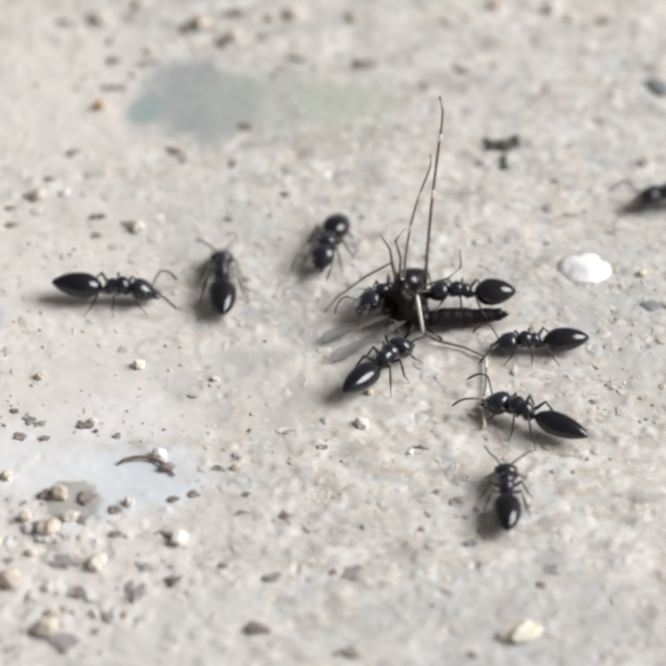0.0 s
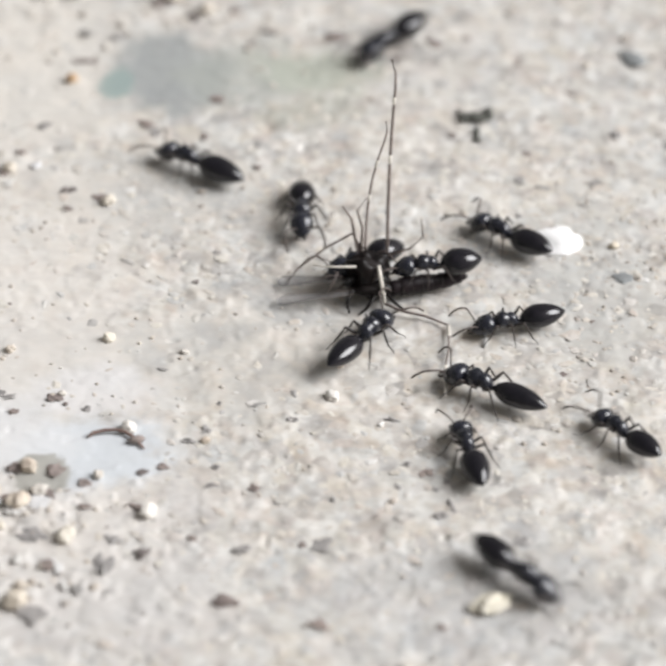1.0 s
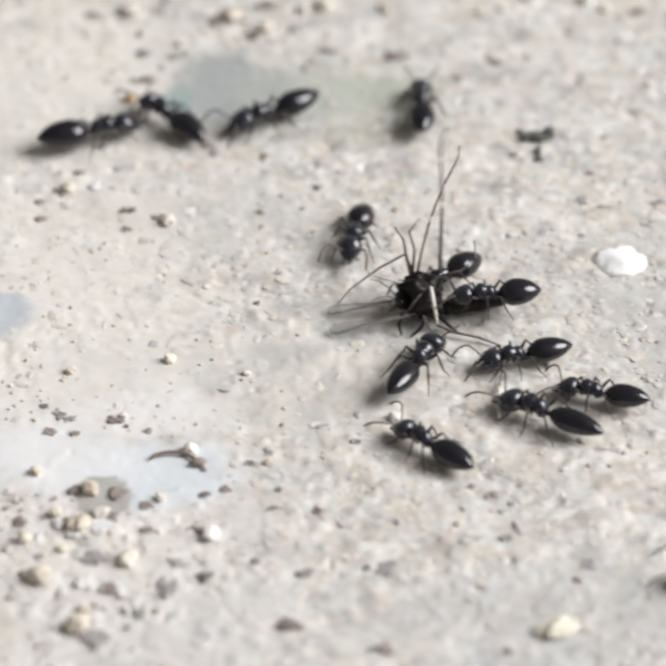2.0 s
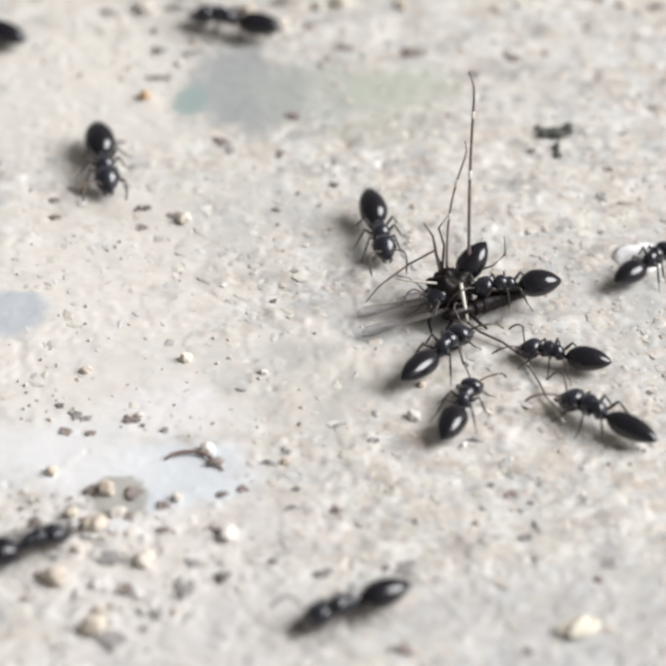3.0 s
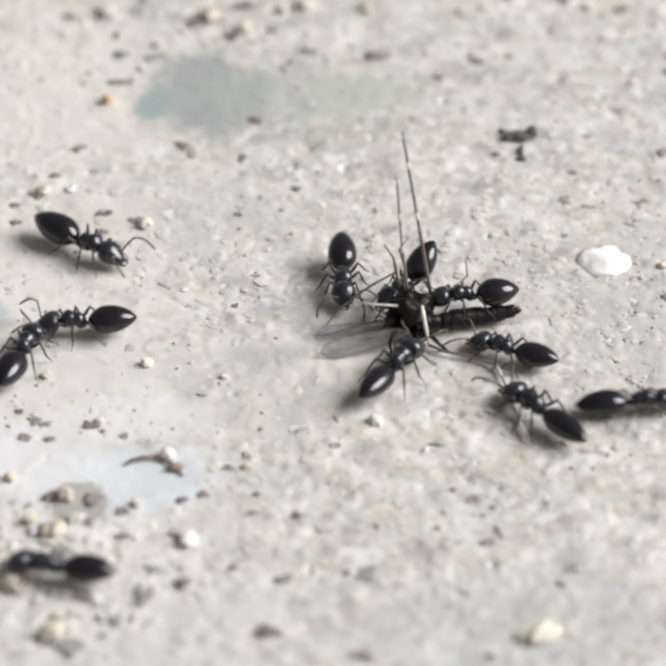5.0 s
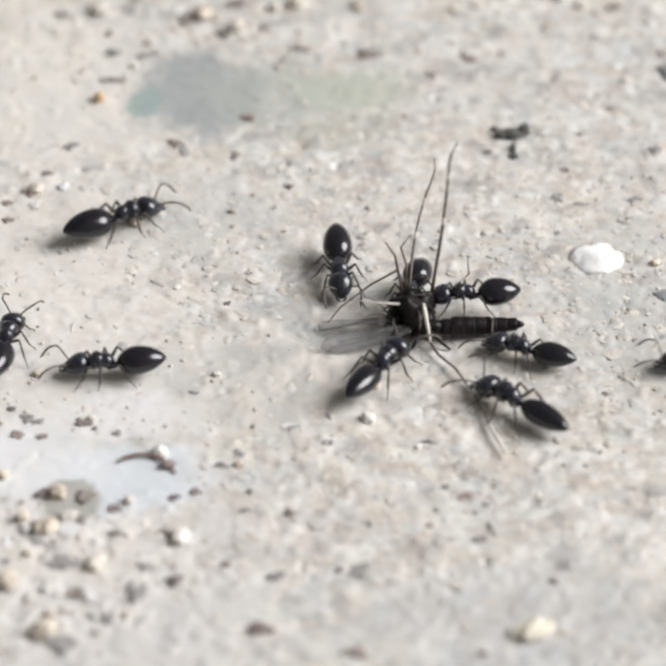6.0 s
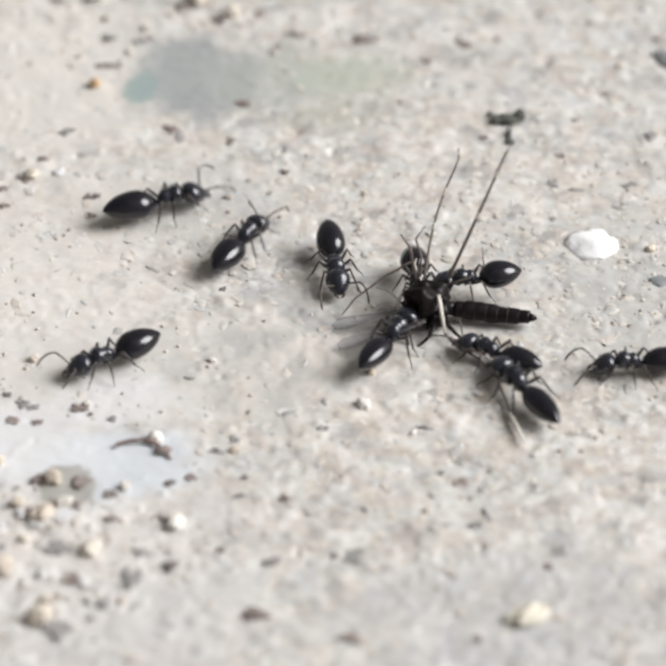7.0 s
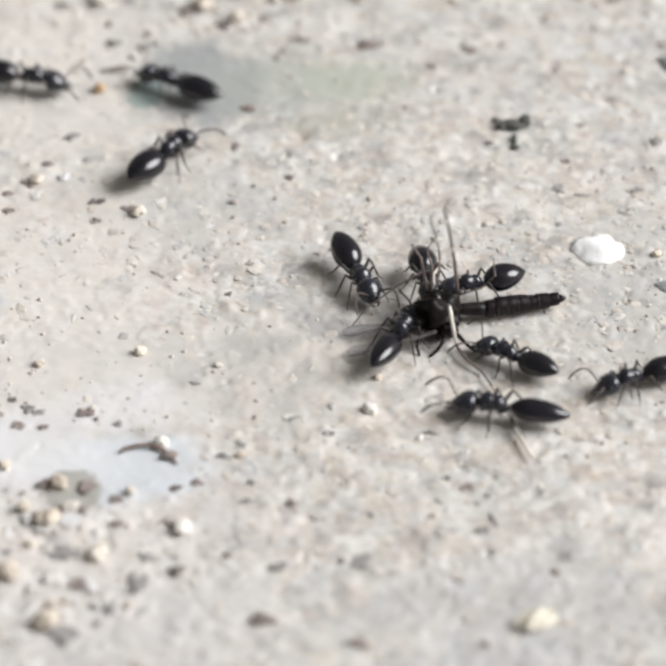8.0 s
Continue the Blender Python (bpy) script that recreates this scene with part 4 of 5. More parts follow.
    bent_leg(mosquito, [(0.35, 0.2, 0.95), (1.1, 0.3, 1.15), (1.45, 0.3, 1.55), (1.4, 0.35, 2.1)], [0.035, 0.03, 0.026, 0.015], FLY_LEG)
    bent_leg(mosquito, [(-0.2, 0.3, 1.0), (-0.45, 0.6, 1.45), (-1.15, 0.5, 1.05), (-1.95, 0.25, 0.5), (-2.3, 0.0, 0.15)], [0.045, 0.04, 0.032, 0.024, 0.014], FLY_LEG)
    parts["side_leg"] = side_leg
    parts["long_leg"], parts["shin"] = long_leg, shin
    parts["low_wing"] = wing(mosquito, (-0.1, -0.7, 0.62), 2.45, 0.26)
    parts["high_wing"] = wing(mosquito, (-0.2, -0.1, 0.75), 2.4, 0.25)
    return mosquito, parts


MOSQUITO, MOSQUITO_PARTS = build_mosquito()


# ---- what moves ----
def at(x, y, turn, lift=0.0):
    return pose(x * MM, y * MM, lift * MM, 0, 0, turn)


def aim(base, way, spin=0.0):
    """A limb along z at its base, turned along a way."""
    m = Vector(way).to_track_quat("Z", "Y").to_matrix().to_4x4()
    return Matrix.Translation(Vector(base) * MM) @ m


def gaster_of(ant):
    return [c for c in ant.children if c.name.startswith("gaster")][0]


def lean(base, turn, tilt=0.0, roll=0.0):
    return pose(base[0] * MM, base[1] * MM, base[2] * MM, roll, tilt, turn)


def fold_leg(rows):
    """Thigh and shin of the long leg, turned so that its tip lies at each place beside the mosquito."""
    thigh_rows, shin_rows = [], []
    for t, x, y in rows:
        x, y = x - JOINT[0], y - JOINT[1]
        reach = min(math.hypot(x, y), THIGH + SHIN - 0.02)
        hip = math.acos((THIGH ** 2 + reach ** 2 - SHIN ** 2) / (2 * THIGH * reach))
        knee = math.acos((THIGH ** 2 + SHIN ** 2 - reach ** 2) / (2 * THIGH * SHIN))
        thigh_rows.append((t, pose(JOINT[0] * MM, JOINT[1] * MM, 0, 0, 0, math.degrees(math.atan2(y, x) + hip))))
        shin_rows.append((t, pose(THIGH * MM, 0, 0, 0, 0, math.degrees(knee) - 180)))
    return thigh_rows, shin_rows


def gait(ant, rows, seed):
    """Legs swing in two tripods as far as the body moves; feelers grope about."""
    rng = random.Random(seed)
    times = [t for t, _ in rows]
    spots = [m.translation / MM for _, m in rows]
    turns = [m.to_euler().z for _, m in rows]
    legs = [c for c in ant.children if c.name.startswith("leg")]
    feelers = [c for c in ant.children if c.name.startswith("antenna")]
    legs.sort(key=lambda c: (-round(c.location.x, 6), c.location.y))
    feelers.sort(key=lambda c: c.location.y)
    steps = [k / 10 for k in range(81)]
    xs, ys = [[float(np.interp(t, times, [s[n] for s in spots])) for t in steps] for n in (0, 1)]
    zs = [float(v) for v in np.interp(steps, times, np.unwrap(turns))]
    phase, keyed = rng.uniform(0, 6), {ob: [] for ob in legs + feelers}
    wave = rng.uniform(0, 6)
    for k, t in enumerate(steps):
        j = max(k - 1, 0)
        gone = math.hypot(xs[k] - xs[j], ys[k] - ys[j]) + 0.5 * abs(zs[k] - zs[j])
        phase += min(gone * 3.2, 2.4)
        swing = min(1.0, 0.25 + gone / 0.25)
        for n, leg in enumerate(legs):
            side = 1 if leg.location.y > 0 else -1
            beat = phase + math.pi * ((n // 2 + (n % 2)) % 2)
            tilt = 16 * swing * math.sin(beat)
            rise = -11 * swing * max(0.0, math.cos(beat)) * side
            m = Matrix.Translation(leg.location) @ pose(0, 0, 0, -rise, 0, side * tilt)
            keyed[leg].append((t, m))
        for n, feeler in enumerate(feelers):
            side = 1 if feeler.location.y > 0 else -1
            m = Matrix.Translation(feeler.location) @ pose(0, 0, 0, 0, 9 * math.sin(3.1 * t + wave + n), side * (6 + 14 * math.sin(2.3 * t + wave * 2 + 1.9 * n)))
            keyed[feeler].append((t, m))
    near = [k for k, (x, y) in enumerate(zip(xs, ys)) if abs(x) < 15 and -16 < y < 21]
    for ob, poses in keyed.items():
        kept = [row for k, row in enumerate(poses) if k in (0, 80) or any(abs(k - n) < 2 for n in near)]
        walk(ob, kept)


def motions():
    rows = [(0.00, at(1.89, -1.19, 54)), (0.50, at(1.97, -1.35, 51)), (1.00, at(2.20, -1.20, 57)), (1.50, at(2.04, -1.34, 57)), (2.00, at(1.98, -1.39, 63)), (2.20, at(2.04, -0.97, 61)), (3.30, at(2.07, -1.10, 52)), (3.50, at(2.04, -1.43, 51)), (4.00, at(1.96, -1.41, 50)), (4.50, at(1.97, -1.49, 60)), (5.80, at(1.65, -1.47, 57)), (6.00, at(1.70, -1.56, 59)), (6.50, at(1.86, -1.63, 53)), (7.00, at(2.12, -0.95, 61)), (7.50, at(2.18, -0.78, 66)), (8.00, at(2.18, -0.61, 65))]
    walk(ANTS["C1"], rows)
    gait(ANTS["C1"], rows, 15)
    rows = [(0.00, at(4.52, 1.57, 175, 0.45)), (0.50, at(4.34, 1.37, 180, 0.45)), (1.00, at(4.38, 1.61, 185, 0.45)), (1.50, at(4.23, 1.24, 193, 0.45)), (2.00, at(4.24, 1.19, 181, 0.45)), (2.20, at(4.41, 1.22, 184, 0.45)), (3.30, at(4.25, 1.48, 181, 0.45)), (3.50, at(4.25, 1.45, 182, 0.45)), (4.00, at(4.41, 1.39, 172, 0.45)), (4.50, at(4.25, 1.24, 185, 0.45)), (5.80, at(4.09, 1.16, 180, 0.45)), (6.00, at(4.36, 1.12, 180, 0.45)), (6.50, at(4.47, 0.96, 183, 0.45)), (7.00, at(4.53, 1.19, 188, 0.45)), (7.50, at(4.51, 0.90, 191, 0.45)), (8.00, at(4.50, 1.23, 195, 0.45))]
    walk(ANTS["C2"], rows)
    gait(ANTS["C2"], rows, 64)
    rows = [(0.00, at(6.36, -0.02, -178)), (0.50, at(6.51, -0.09, -169)), (1.00, at(6.50, -0.29, -168)), (1.50, at(5.77, -0.65, -170)), (2.00, at(4.94, -0.87, -168)), (2.20, at(5.13, -0.80, -169)), (3.30, at(5.47, -1.12, -212)), (3.50, at(5.47, -1.13, -216)), (4.00, at(5.43, -1.11, -220)), (4.50, at(5.10, -0.71, -204)), (5.80, at(5.36, -0.65, -213)), (6.00, at(5.75, -0.79, -205)), (6.50, at(5.39, -1.41, -212)), (7.00, at(5.01, -1.52, -212)), (7.50, at(5.04, -1.61, -215)), (8.00, at(5.32, -1.48, -216))]
    walk(ANTS["C3"], rows)
    gait(ANTS["C3"], rows, 15)
    rows = [(0.00, at(6.01, -3.27, 149)), (0.50, at(5.84, -3.13, 144)), (1.00, at(5.69, -3.24, 149)), (1.50, at(5.70, -3.53, 156)), (2.00, at(5.44, -3.41, 150)), (2.20, at(5.54, -3.23, 137)), (3.30, at(6.54, -3.71, 142)), (3.50, at(6.47, -3.70, 139)), (4.00, at(5.99, -3.32, 128)), (4.50, at(5.80, -3.28, 127)), (5.80, at(5.49, -3.27, 138)), (6.00, at(5.37, -3.05, 138)), (6.50, at(5.59, -3.24, 133)), (7.00, at(5.59, -3.04, 121)), (7.50, at(5.65, -3.10, 122)), (8.00, at(4.99, -3.60, 168))]
    walk(ANTS["C4"], rows)
    gait(ANTS["C4"], rows, 96)
    rows = [(0.00, at(5.15, -6.43, 89)), (0.50, at(5.07, -6.00, 94)), (1.00, at(4.98, -5.80, 102)), (1.20, at(5.04, -5.77, 100)), (1.30, at(5.11, -6.06, 100)), (1.40, at(5.26, -6.12, 115)), (1.50, at(4.72, -6.28, 136)), (1.60, at(4.53, -5.82, 148)), (1.80, at(3.16, -4.60, 140)), (2.00, at(2.37, -4.64, 137)), (2.10, at(2.44, -4.62, 131)), (2.20, at(2.33, -4.25, 109)), (3.30, at(2.94, -3.06, 63)), (3.50, at(3.17, -2.94, 54)), (4.00, at(3.58, -2.93, 36)), (4.50, at(4.70, -2.85, 20)), (4.70, at(5.00, -2.78, 6)), (5.10, at(9.18, -2.82, 9)), (5.40, at(11.19, -2.61, 70)), (5.50, at(11.29, -2.24, 112)), (5.60, at(11.38, -1.87, 155)), (5.80, at(11.32, -1.55, 178)), (6.00, at(10.35, -1.18, 180)), (6.20, at(8.88, -1.46, 189)), (6.50, at(8.45, -1.85, 186)), (6.80, at(8.65, -1.69, 186)), (7.00, at(8.69, -1.86, 184)), (7.20, at(8.73, -1.73, 187)), (7.50, at(8.43, -1.99, 189)), (7.80, at(8.53, -2.24, 195)), (8.00, at(8.52, -2.21, 202))]
    walk(ANTS["C5"], rows)
    gait(ANTS["C5"], rows, 64)
    rows = [(0.00, at(13.88, -8.47, 149)), (0.60, at(13.93, -8.65, 149)), (0.80, at(10.29, -7.17, 143)), (0.90, at(8.34, -5.07, 148)), (1.00, at(9.11, -5.09, 130)), (1.10, at(9.38, -4.93, 120)), (1.20, at(9.17, -3.98, 120)), (1.30, at(8.59, -3.13, 136)), (1.40, at(8.65, -2.73, 157)), (1.50, at(8.10, -3.07, 155)), (1.60, at(7.87, -2.77, 158)), (1.80, at(7.16, -2.18, 164)), (2.00, at(6.93, -2.52, 162)), (2.10, at(6.83, -2.50, 163)), (2.20, at(6.57, -2.48, 166)), (2.60, at(7.63, 0.07, 123)), (2.90, at(7.78, 2.27, 68)), (3.30, at(7.80, 4.43, 6)), (3.50, at(9.83, 4.65, 11)), (4.00, at(15.42, 5.49, 11)), (8.00, at(15.86, 5.05, 11))]
    walk(ANTS["C6"], rows)
    gait(ANTS["C6"], rows, 88)
    rows = [(0.00, at(0.63, 4.73, -104)), (0.50, at(0.76, 4.65, -86)), (1.00, at(0.60, 4.99, -90)), (1.10, at(0.51, 5.11, -111)), (1.20, at(0.42, 5.23, -117)), (1.50, at(0.25, 5.10, -123)), (1.60, at(0.32, 5.27, -122)), (1.80, at(0.49, 5.06, -104)), (2.00, at(0.44, 4.84, -101)), (2.20, at(0.42, 4.94, -95)), (3.30, at(0.66, 4.46, -78)), (3.50, at(0.75, 3.78, -85)), (4.00, at(0.70, 3.02, -88)), (4.50, at(0.60, 2.68, -88)), (5.80, at(0.61, 3.23, -90)), (6.00, at(0.69, 3.13, -87)), (6.50, at(0.75, 2.64, -82)), (7.00, at(0.67, 2.65, -83)), (7.50, at(0.91, 2.68, -76)), (8.00, at(1.09, 2.40, -68))]
    walk(ANTS["C7"], rows)
    gait(ANTS["C7"], rows, 5)
    rows = [(0.00, at(2.38, 1.94, -138, 0.35)), (0.50, at(2.65, 2.01, -125, 0.35)), (1.00, at(2.41, 2.10, -146, 0.35)), (1.50, at(2.42, 2.34, -143, 0.35)), (2.00, at(2.94, 2.26, -136, 0.35)), (2.20, at(2.89, 2.24, -129, 0.35)), (3.30, at(2.66, 1.75, -140, 0.35)), (3.50, at(2.58, 1.75, -145, 0.35)), (4.00, at(2.42, 1.85, -145, 0.35)), (4.50, at(2.42, 1.95, -145, 0.35)), (4.70, at(2.42, 1.95, -142, 0.35)), (5.80, at(2.59, 1.78, -105, 0.35)), (6.00, at(2.66, 1.70, -106, 0.35)), (6.50, at(2.86, 1.71, -93, 0.35)), (7.00, at(2.89, 1.63, -86, 0.35)), (7.50, at(2.86, 1.66, -88, 0.35)), (8.00, at(2.97, 1.90, -83, 0.35))]
    walk(ANTS["C8"], rows)
    gait(ANTS["C8"], rows, 79)
    rows = [(0.00, at(-5.66, 2.20, -3)), (0.10, at(-5.90, 2.27, -9)), (0.20, at(-5.30, 1.79, -24)), (0.30, at(-3.54, 1.13, -19)), (0.40, at(-2.01, 0.11, -20)), (0.50, at(-1.07, -1.00, -32)), (0.60, at(-0.46, -2.18, -54)), (0.70, at(0.96, -4.31, -44)), (0.80, at(2.02, -6.26, -53)), (0.90, at(3.70, -8.58, -37)), (1.00, at(5.94, -10.31, -47)), (1.10, at(8.26, -11.56, -25)), (1.20, at(10.18, -13.51, -32)), (1.40, at(12.59, -14.50, -17)), (1.50, at(13.02, -14.30, 34)), (1.60, at(13.45, -14.09, 86)), (1.80, at(11.90, -10.53, 147)), (2.00, at(9.72, -10.04, 160)), (2.20, at(7.74, -10.67, 165)), (2.70, at(2.78, -11.35, 192)), (3.30, at(-2.46, -10.04, 207)), (3.40, at(-3.29, -9.88, 194)), (3.50, at(-4.10, -9.54, 183)), (3.60, at(-3.98, -9.42, 179)), (3.80, at(-4.02, -9.83, 164)), (4.00, at(-4.08, -9.85, 171)), (4.20, at(-4.34, -9.96, 154)), (4.50, at(-4.40, -9.87, 168)), (4.70, at(-4.29, -9.64, 166)), (5.20, at(-8.58, -8.98, 169)), (5.80, at(-11.69, -8.27, 169)), (8.00, at(-11.53, -8.58, 169))]
    walk(ANTS["C9"], rows)
    gait(ANTS["C9"], rows, 42)
    rows = [(0.00, at(7.10, -17.73, 179)), (2.40, at(5.38, -17.68, 179)), (3.00, at(0.37, -14.06, 179)), (3.30, at(-2.20, -12.37, 176)), (3.40, at(-2.17, -12.52, 179)), (3.50, at(-2.42, -12.38, 165)), (3.60, at(-4.03, -12.34, 172)), (3.80, at(-7.11, -11.64, 170)), (4.00, at(-9.34, -11.11, 169)), (4.30, at(-11.74, -10.54, 169)), (8.00, at(-11.41, -10.92, 169))]
    walk(ANTS["C10"], rows)
    gait(ANTS["C10"], rows, 33)
    rows = [(0.00, at(-2.40, 2.64, 92)), (0.10, at(-2.46, 3.90, 111)), (0.20, at(-2.66, 3.86, 103)), (0.30, at(-2.60, 4.02, 99)), (0.40, at(-1.99, 4.73, 96)), (0.50, at(-1.63, 6.04, 78)), (0.60, at(-1.22, 6.61, 75)), (0.70, at(-1.28, 6.52, 87)), (0.80, at(-1.47, 6.51, 116)), (0.90, at(-1.65, 6.66, 137)), (1.00, at(-2.35, 6.95, 148)), (1.10, at(-2.53, 7.15, 148)), (1.20, at(-2.78, 7.40, 144)), (1.30, at(-3.44, 8.01, 141)), (1.40, at(-4.04, 8.58, 123)), (1.50, at(-4.27, 8.96, 115)), (1.60, at(-4.06, 9.80, 116)), (1.80, at(-4.44, 10.23, 140)), (2.00, at(-4.95, 10.19, 132)), (2.10, at(-4.99, 10.49, 128)), (2.20, at(-5.17, 10.32, 139)), (2.60, at(-7.78, 12.66, 145)), (3.00, at(-11.18, 14.67, 156)), (3.30, at(-14.16, 15.93, 169)), (8.00, at(-12.95, 15.48, 169))]
    walk(ANTS["C12"], rows)
    gait(ANTS["C12"], rows, 68)
    rows = [(0.00, at(-12.97, 10.35, -2)), (0.10, at(-11.52, 10.05, -4)), (0.20, at(-8.94, 9.72, -10)), (0.30, at(-5.50, 8.12, -23)), (0.40, at(-3.75, 8.38, 9)), (0.50, at(-1.48, 9.37, 19)), (0.60, at(0.87, 9.97, -9)), (0.70, at(4.72, 9.23, -6)), (0.80, at(8.60, 9.20, 12)), (0.90, at(11.44, 9.45, 13)), (1.10, at(17.63, 9.79, 9)), (8.00, at(16.14, 9.99, 9))]
    walk(ANTS["C14"], rows)
    gait(ANTS["C14"], rows, 22)
    rows = [(0.00, at(11.58, 24.36, -133)), (0.70, at(10.18, 22.06, -133)), (0.90, at(5.61, 15.28, -146)), (1.00, at(3.33, 13.33, -133)), (1.10, at(1.09, 11.42, -146)), (1.20, at(-1.14, 10.48, -166)), (1.30, at(-1.47, 10.89, -176)), (1.40, at(-1.47, 10.98, -172)), (1.50, at(-1.54, 10.85, -165)), (1.60, at(-1.53, 10.82, -167)), (1.80, at(-1.48, 10.71, -159)), (2.00, at(-1.92, 10.42, -151)), (2.10, at(-1.91, 10.49, -153)), (2.20, at(-2.05, 10.47, -157)), (2.70, at(-3.36, 13.10, -195)), (3.30, at(-4.26, 16.01, -204)), (3.50, at(-6.03, 16.26, -195)), (3.60, at(-7.64, 16.15, -182)), (3.80, at(-9.14, 14.97, -166)), (3.90, at(-10.02, 14.26, -174)), (4.10, at(-13.24, 13.61, -177)), (8.00, at(-12.73, 13.10, -177))]
    walk(ANTS["C15"], rows)
    gait(ANTS["C15"], rows, 54)
    rows = [(0.00, at(-13.34, 16.23, -29)), (1.20, at(-11.28, 15.92, -29)), (1.30, at(-9.14, 14.73, -39)), (1.40, at(-7.82, 12.51, -51)), (1.50, at(-7.43, 11.20, -52)), (1.60, at(-7.10, 10.71, -45)), (1.80, at(-6.44, 9.90, -5)), (2.00, at(-7.26, 9.37, 22)), (2.10, at(-7.11, 9.61, 22)), (2.20, at(-7.14, 9.53, 10)), (2.70, at(-7.17, 8.26, -55)), (3.30, at(-7.28, 6.79, -92)), (3.50, at(-7.09, 3.69, -80)), (3.60, at(-7.00, 3.81, -47)), (3.80, at(-7.15, 3.80, -30)), (4.00, at(-7.17, 3.95, -37)), (4.20, at(-7.10, 3.85, -43)), (4.50, at(-7.45, 4.13, -66)), (4.70, at(-7.22, 4.06, -61)), (5.20, at(-6.16, 4.49, -16)), (5.80, at(-5.17, 4.96, -3)), (6.00, at(-5.47, 5.12, 32)), (6.20, at(-5.19, 5.32, 33)), (6.50, at(-5.01, 4.63, 27)), (6.70, at(-4.77, 5.08, 20)), (6.80, at(-4.75, 4.96, 16)), (6.90, at(-4.43, 4.79, 3)), (7.00, at(-4.19, 5.23, 24)), (7.20, at(-4.24, 5.88, 54)), (7.30, at(-4.22, 5.96, 57)), (7.50, at(-4.39, 6.08, 65)), (7.60, at(-4.82, 6.49, 73)), (7.80, at(-4.69, 6.56, 59)), (8.00, at(-4.25, 7.65, 55))]
    walk(ANTS["C16"], rows)
    gait(ANTS["C16"], rows, 54)
    rows = [(0.00, at(10.70, 6.85, -170)), (0.10, at(9.12, 6.11, -157)), (0.20, at(8.24, 4.22, -105)), (0.30, at(8.43, 2.16, -76)), (0.40, at(8.95, 2.49, -56)), (0.50, at(8.55, 2.41, -79)), (0.60, at(8.36, 2.67, -122)), (0.70, at(8.02, 3.24, -144)), (0.80, at(7.67, 3.34, -185)), (0.90, at(7.05, 3.42, -198)), (1.00, at(6.41, 3.49, -219)), (1.10, at(6.48, 3.66, -228)), (1.20, at(6.23, 4.33, -237)), (1.30, at(5.59, 5.36, -242)), (1.40, at(4.40, 6.45, -229)), (1.50, at(2.47, 7.42, -221)), (1.60, at(1.28, 8.67, -232)), (1.80, at(2.15, 8.82, -266)), (2.00, at(2.32, 10.67, -270)), (2.10, at(2.25, 11.10, -269)), (2.20, at(1.86, 11.38, -254)), (2.60, at(1.40, 15.39, -257)), (3.00, at(1.02, 20.60, -261)), (8.00, at(2.32, 20.05, -262))]
    walk(ANTS["C17"], rows)
    gait(ANTS["C17"], rows, 68)
    rows = [(0.00, at(-15.11, -12.04, 2)), (2.40, at(-16.50, -11.99, 1)), (3.00, at(-8.40, -8.72, 32)), (3.30, at(-3.78, -5.58, 56)), (3.40, at(-1.88, -3.74, 49)), (3.50, at(-1.58, -3.18, 68)), (3.60, at(-1.36, -2.75, 52)), (3.80, at(-1.61, -2.44, 76)), (3.90, at(-2.52, -1.23, 114)), (4.00, at(-4.33, 0.90, 134)), (4.20, at(-5.10, 1.55, 137)), (4.50, at(-5.18, 1.43, 147)), (4.70, at(-6.22, 1.49, 154)), (5.20, at(-6.03, -0.33, 190)), (5.80, at(-5.18, -1.44, 194)), (6.00, at(-5.14, -1.26, 180)), (6.20, at(-4.91, -1.30, 193)), (6.50, at(-4.82, -1.47, 196)), (6.70, at(-4.80, -1.27, 195)), (6.80, at(-4.93, -1.20, 194)), (7.00, at(-5.04, -1.46, 208)), (7.20, at(-5.26, -1.45, 207)), (7.30, at(-5.13, -1.38, 205)), (7.50, at(-5.55, -1.53, 206)), (7.60, at(-6.44, -1.67, 203)), (7.80, at(-9.39, -2.15, 193)), (8.00, at(-12.20, -2.28, 186))]
    walk(ANTS["C18"], rows)
    gait(ANTS["C18"], rows, 88)
    rows = [(0.00, at(-13.52, -5.10, 54)), (3.80, at(-14.15, -5.06, 54)), (4.10, at(-10.47, -3.38, 59)), (4.30, at(-8.39, -0.59, 64)), (4.50, at(-7.94, -0.31, 70)), (4.70, at(-7.82, -0.86, 70)), (5.80, at(-8.18, -0.19, 83)), (6.00, at(-8.12, -0.41, 80)), (6.20, at(-8.05, -0.30, 87)), (6.50, at(-7.28, -0.23, 74)), (6.60, at(-5.40, 1.29, 57)), (6.70, at(-4.47, 1.27, 33)), (6.80, at(-2.34, 2.21, 29)), (6.90, at(-2.01, 2.63, 40)), (7.00, at(-1.85, 3.41, 62)), (7.20, at(-0.81, 5.22, 83)), (7.30, at(-1.02, 6.15, 93)), (7.50, at(-1.24, 6.50, 115)), (7.60, at(-0.94, 6.94, 94)), (7.80, at(-1.62, 9.55, 133)), (8.00, at(-3.94, 11.35, 148))]
    walk(ANTS["C19"], rows)
    gait(ANTS["C19"], rows, 18)
    rows = [(0.00, at(-17.24, 15.36, -7)), (6.60, at(-16.86, 14.71, -8)), (7.10, at(-10.69, 13.16, -12)), (7.20, at(-9.38, 12.80, -13)), (7.30, at(-9.89, 13.32, -10)), (7.50, at(-9.88, 13.27, -8)), (7.60, at(-9.29, 13.08, -11)), (7.80, at(-9.19, 13.00, -14)), (8.00, at(-8.48, 11.70, -14))]
    walk(ANTS["C20"], rows)
    gait(ANTS["C20"], rows, 37)
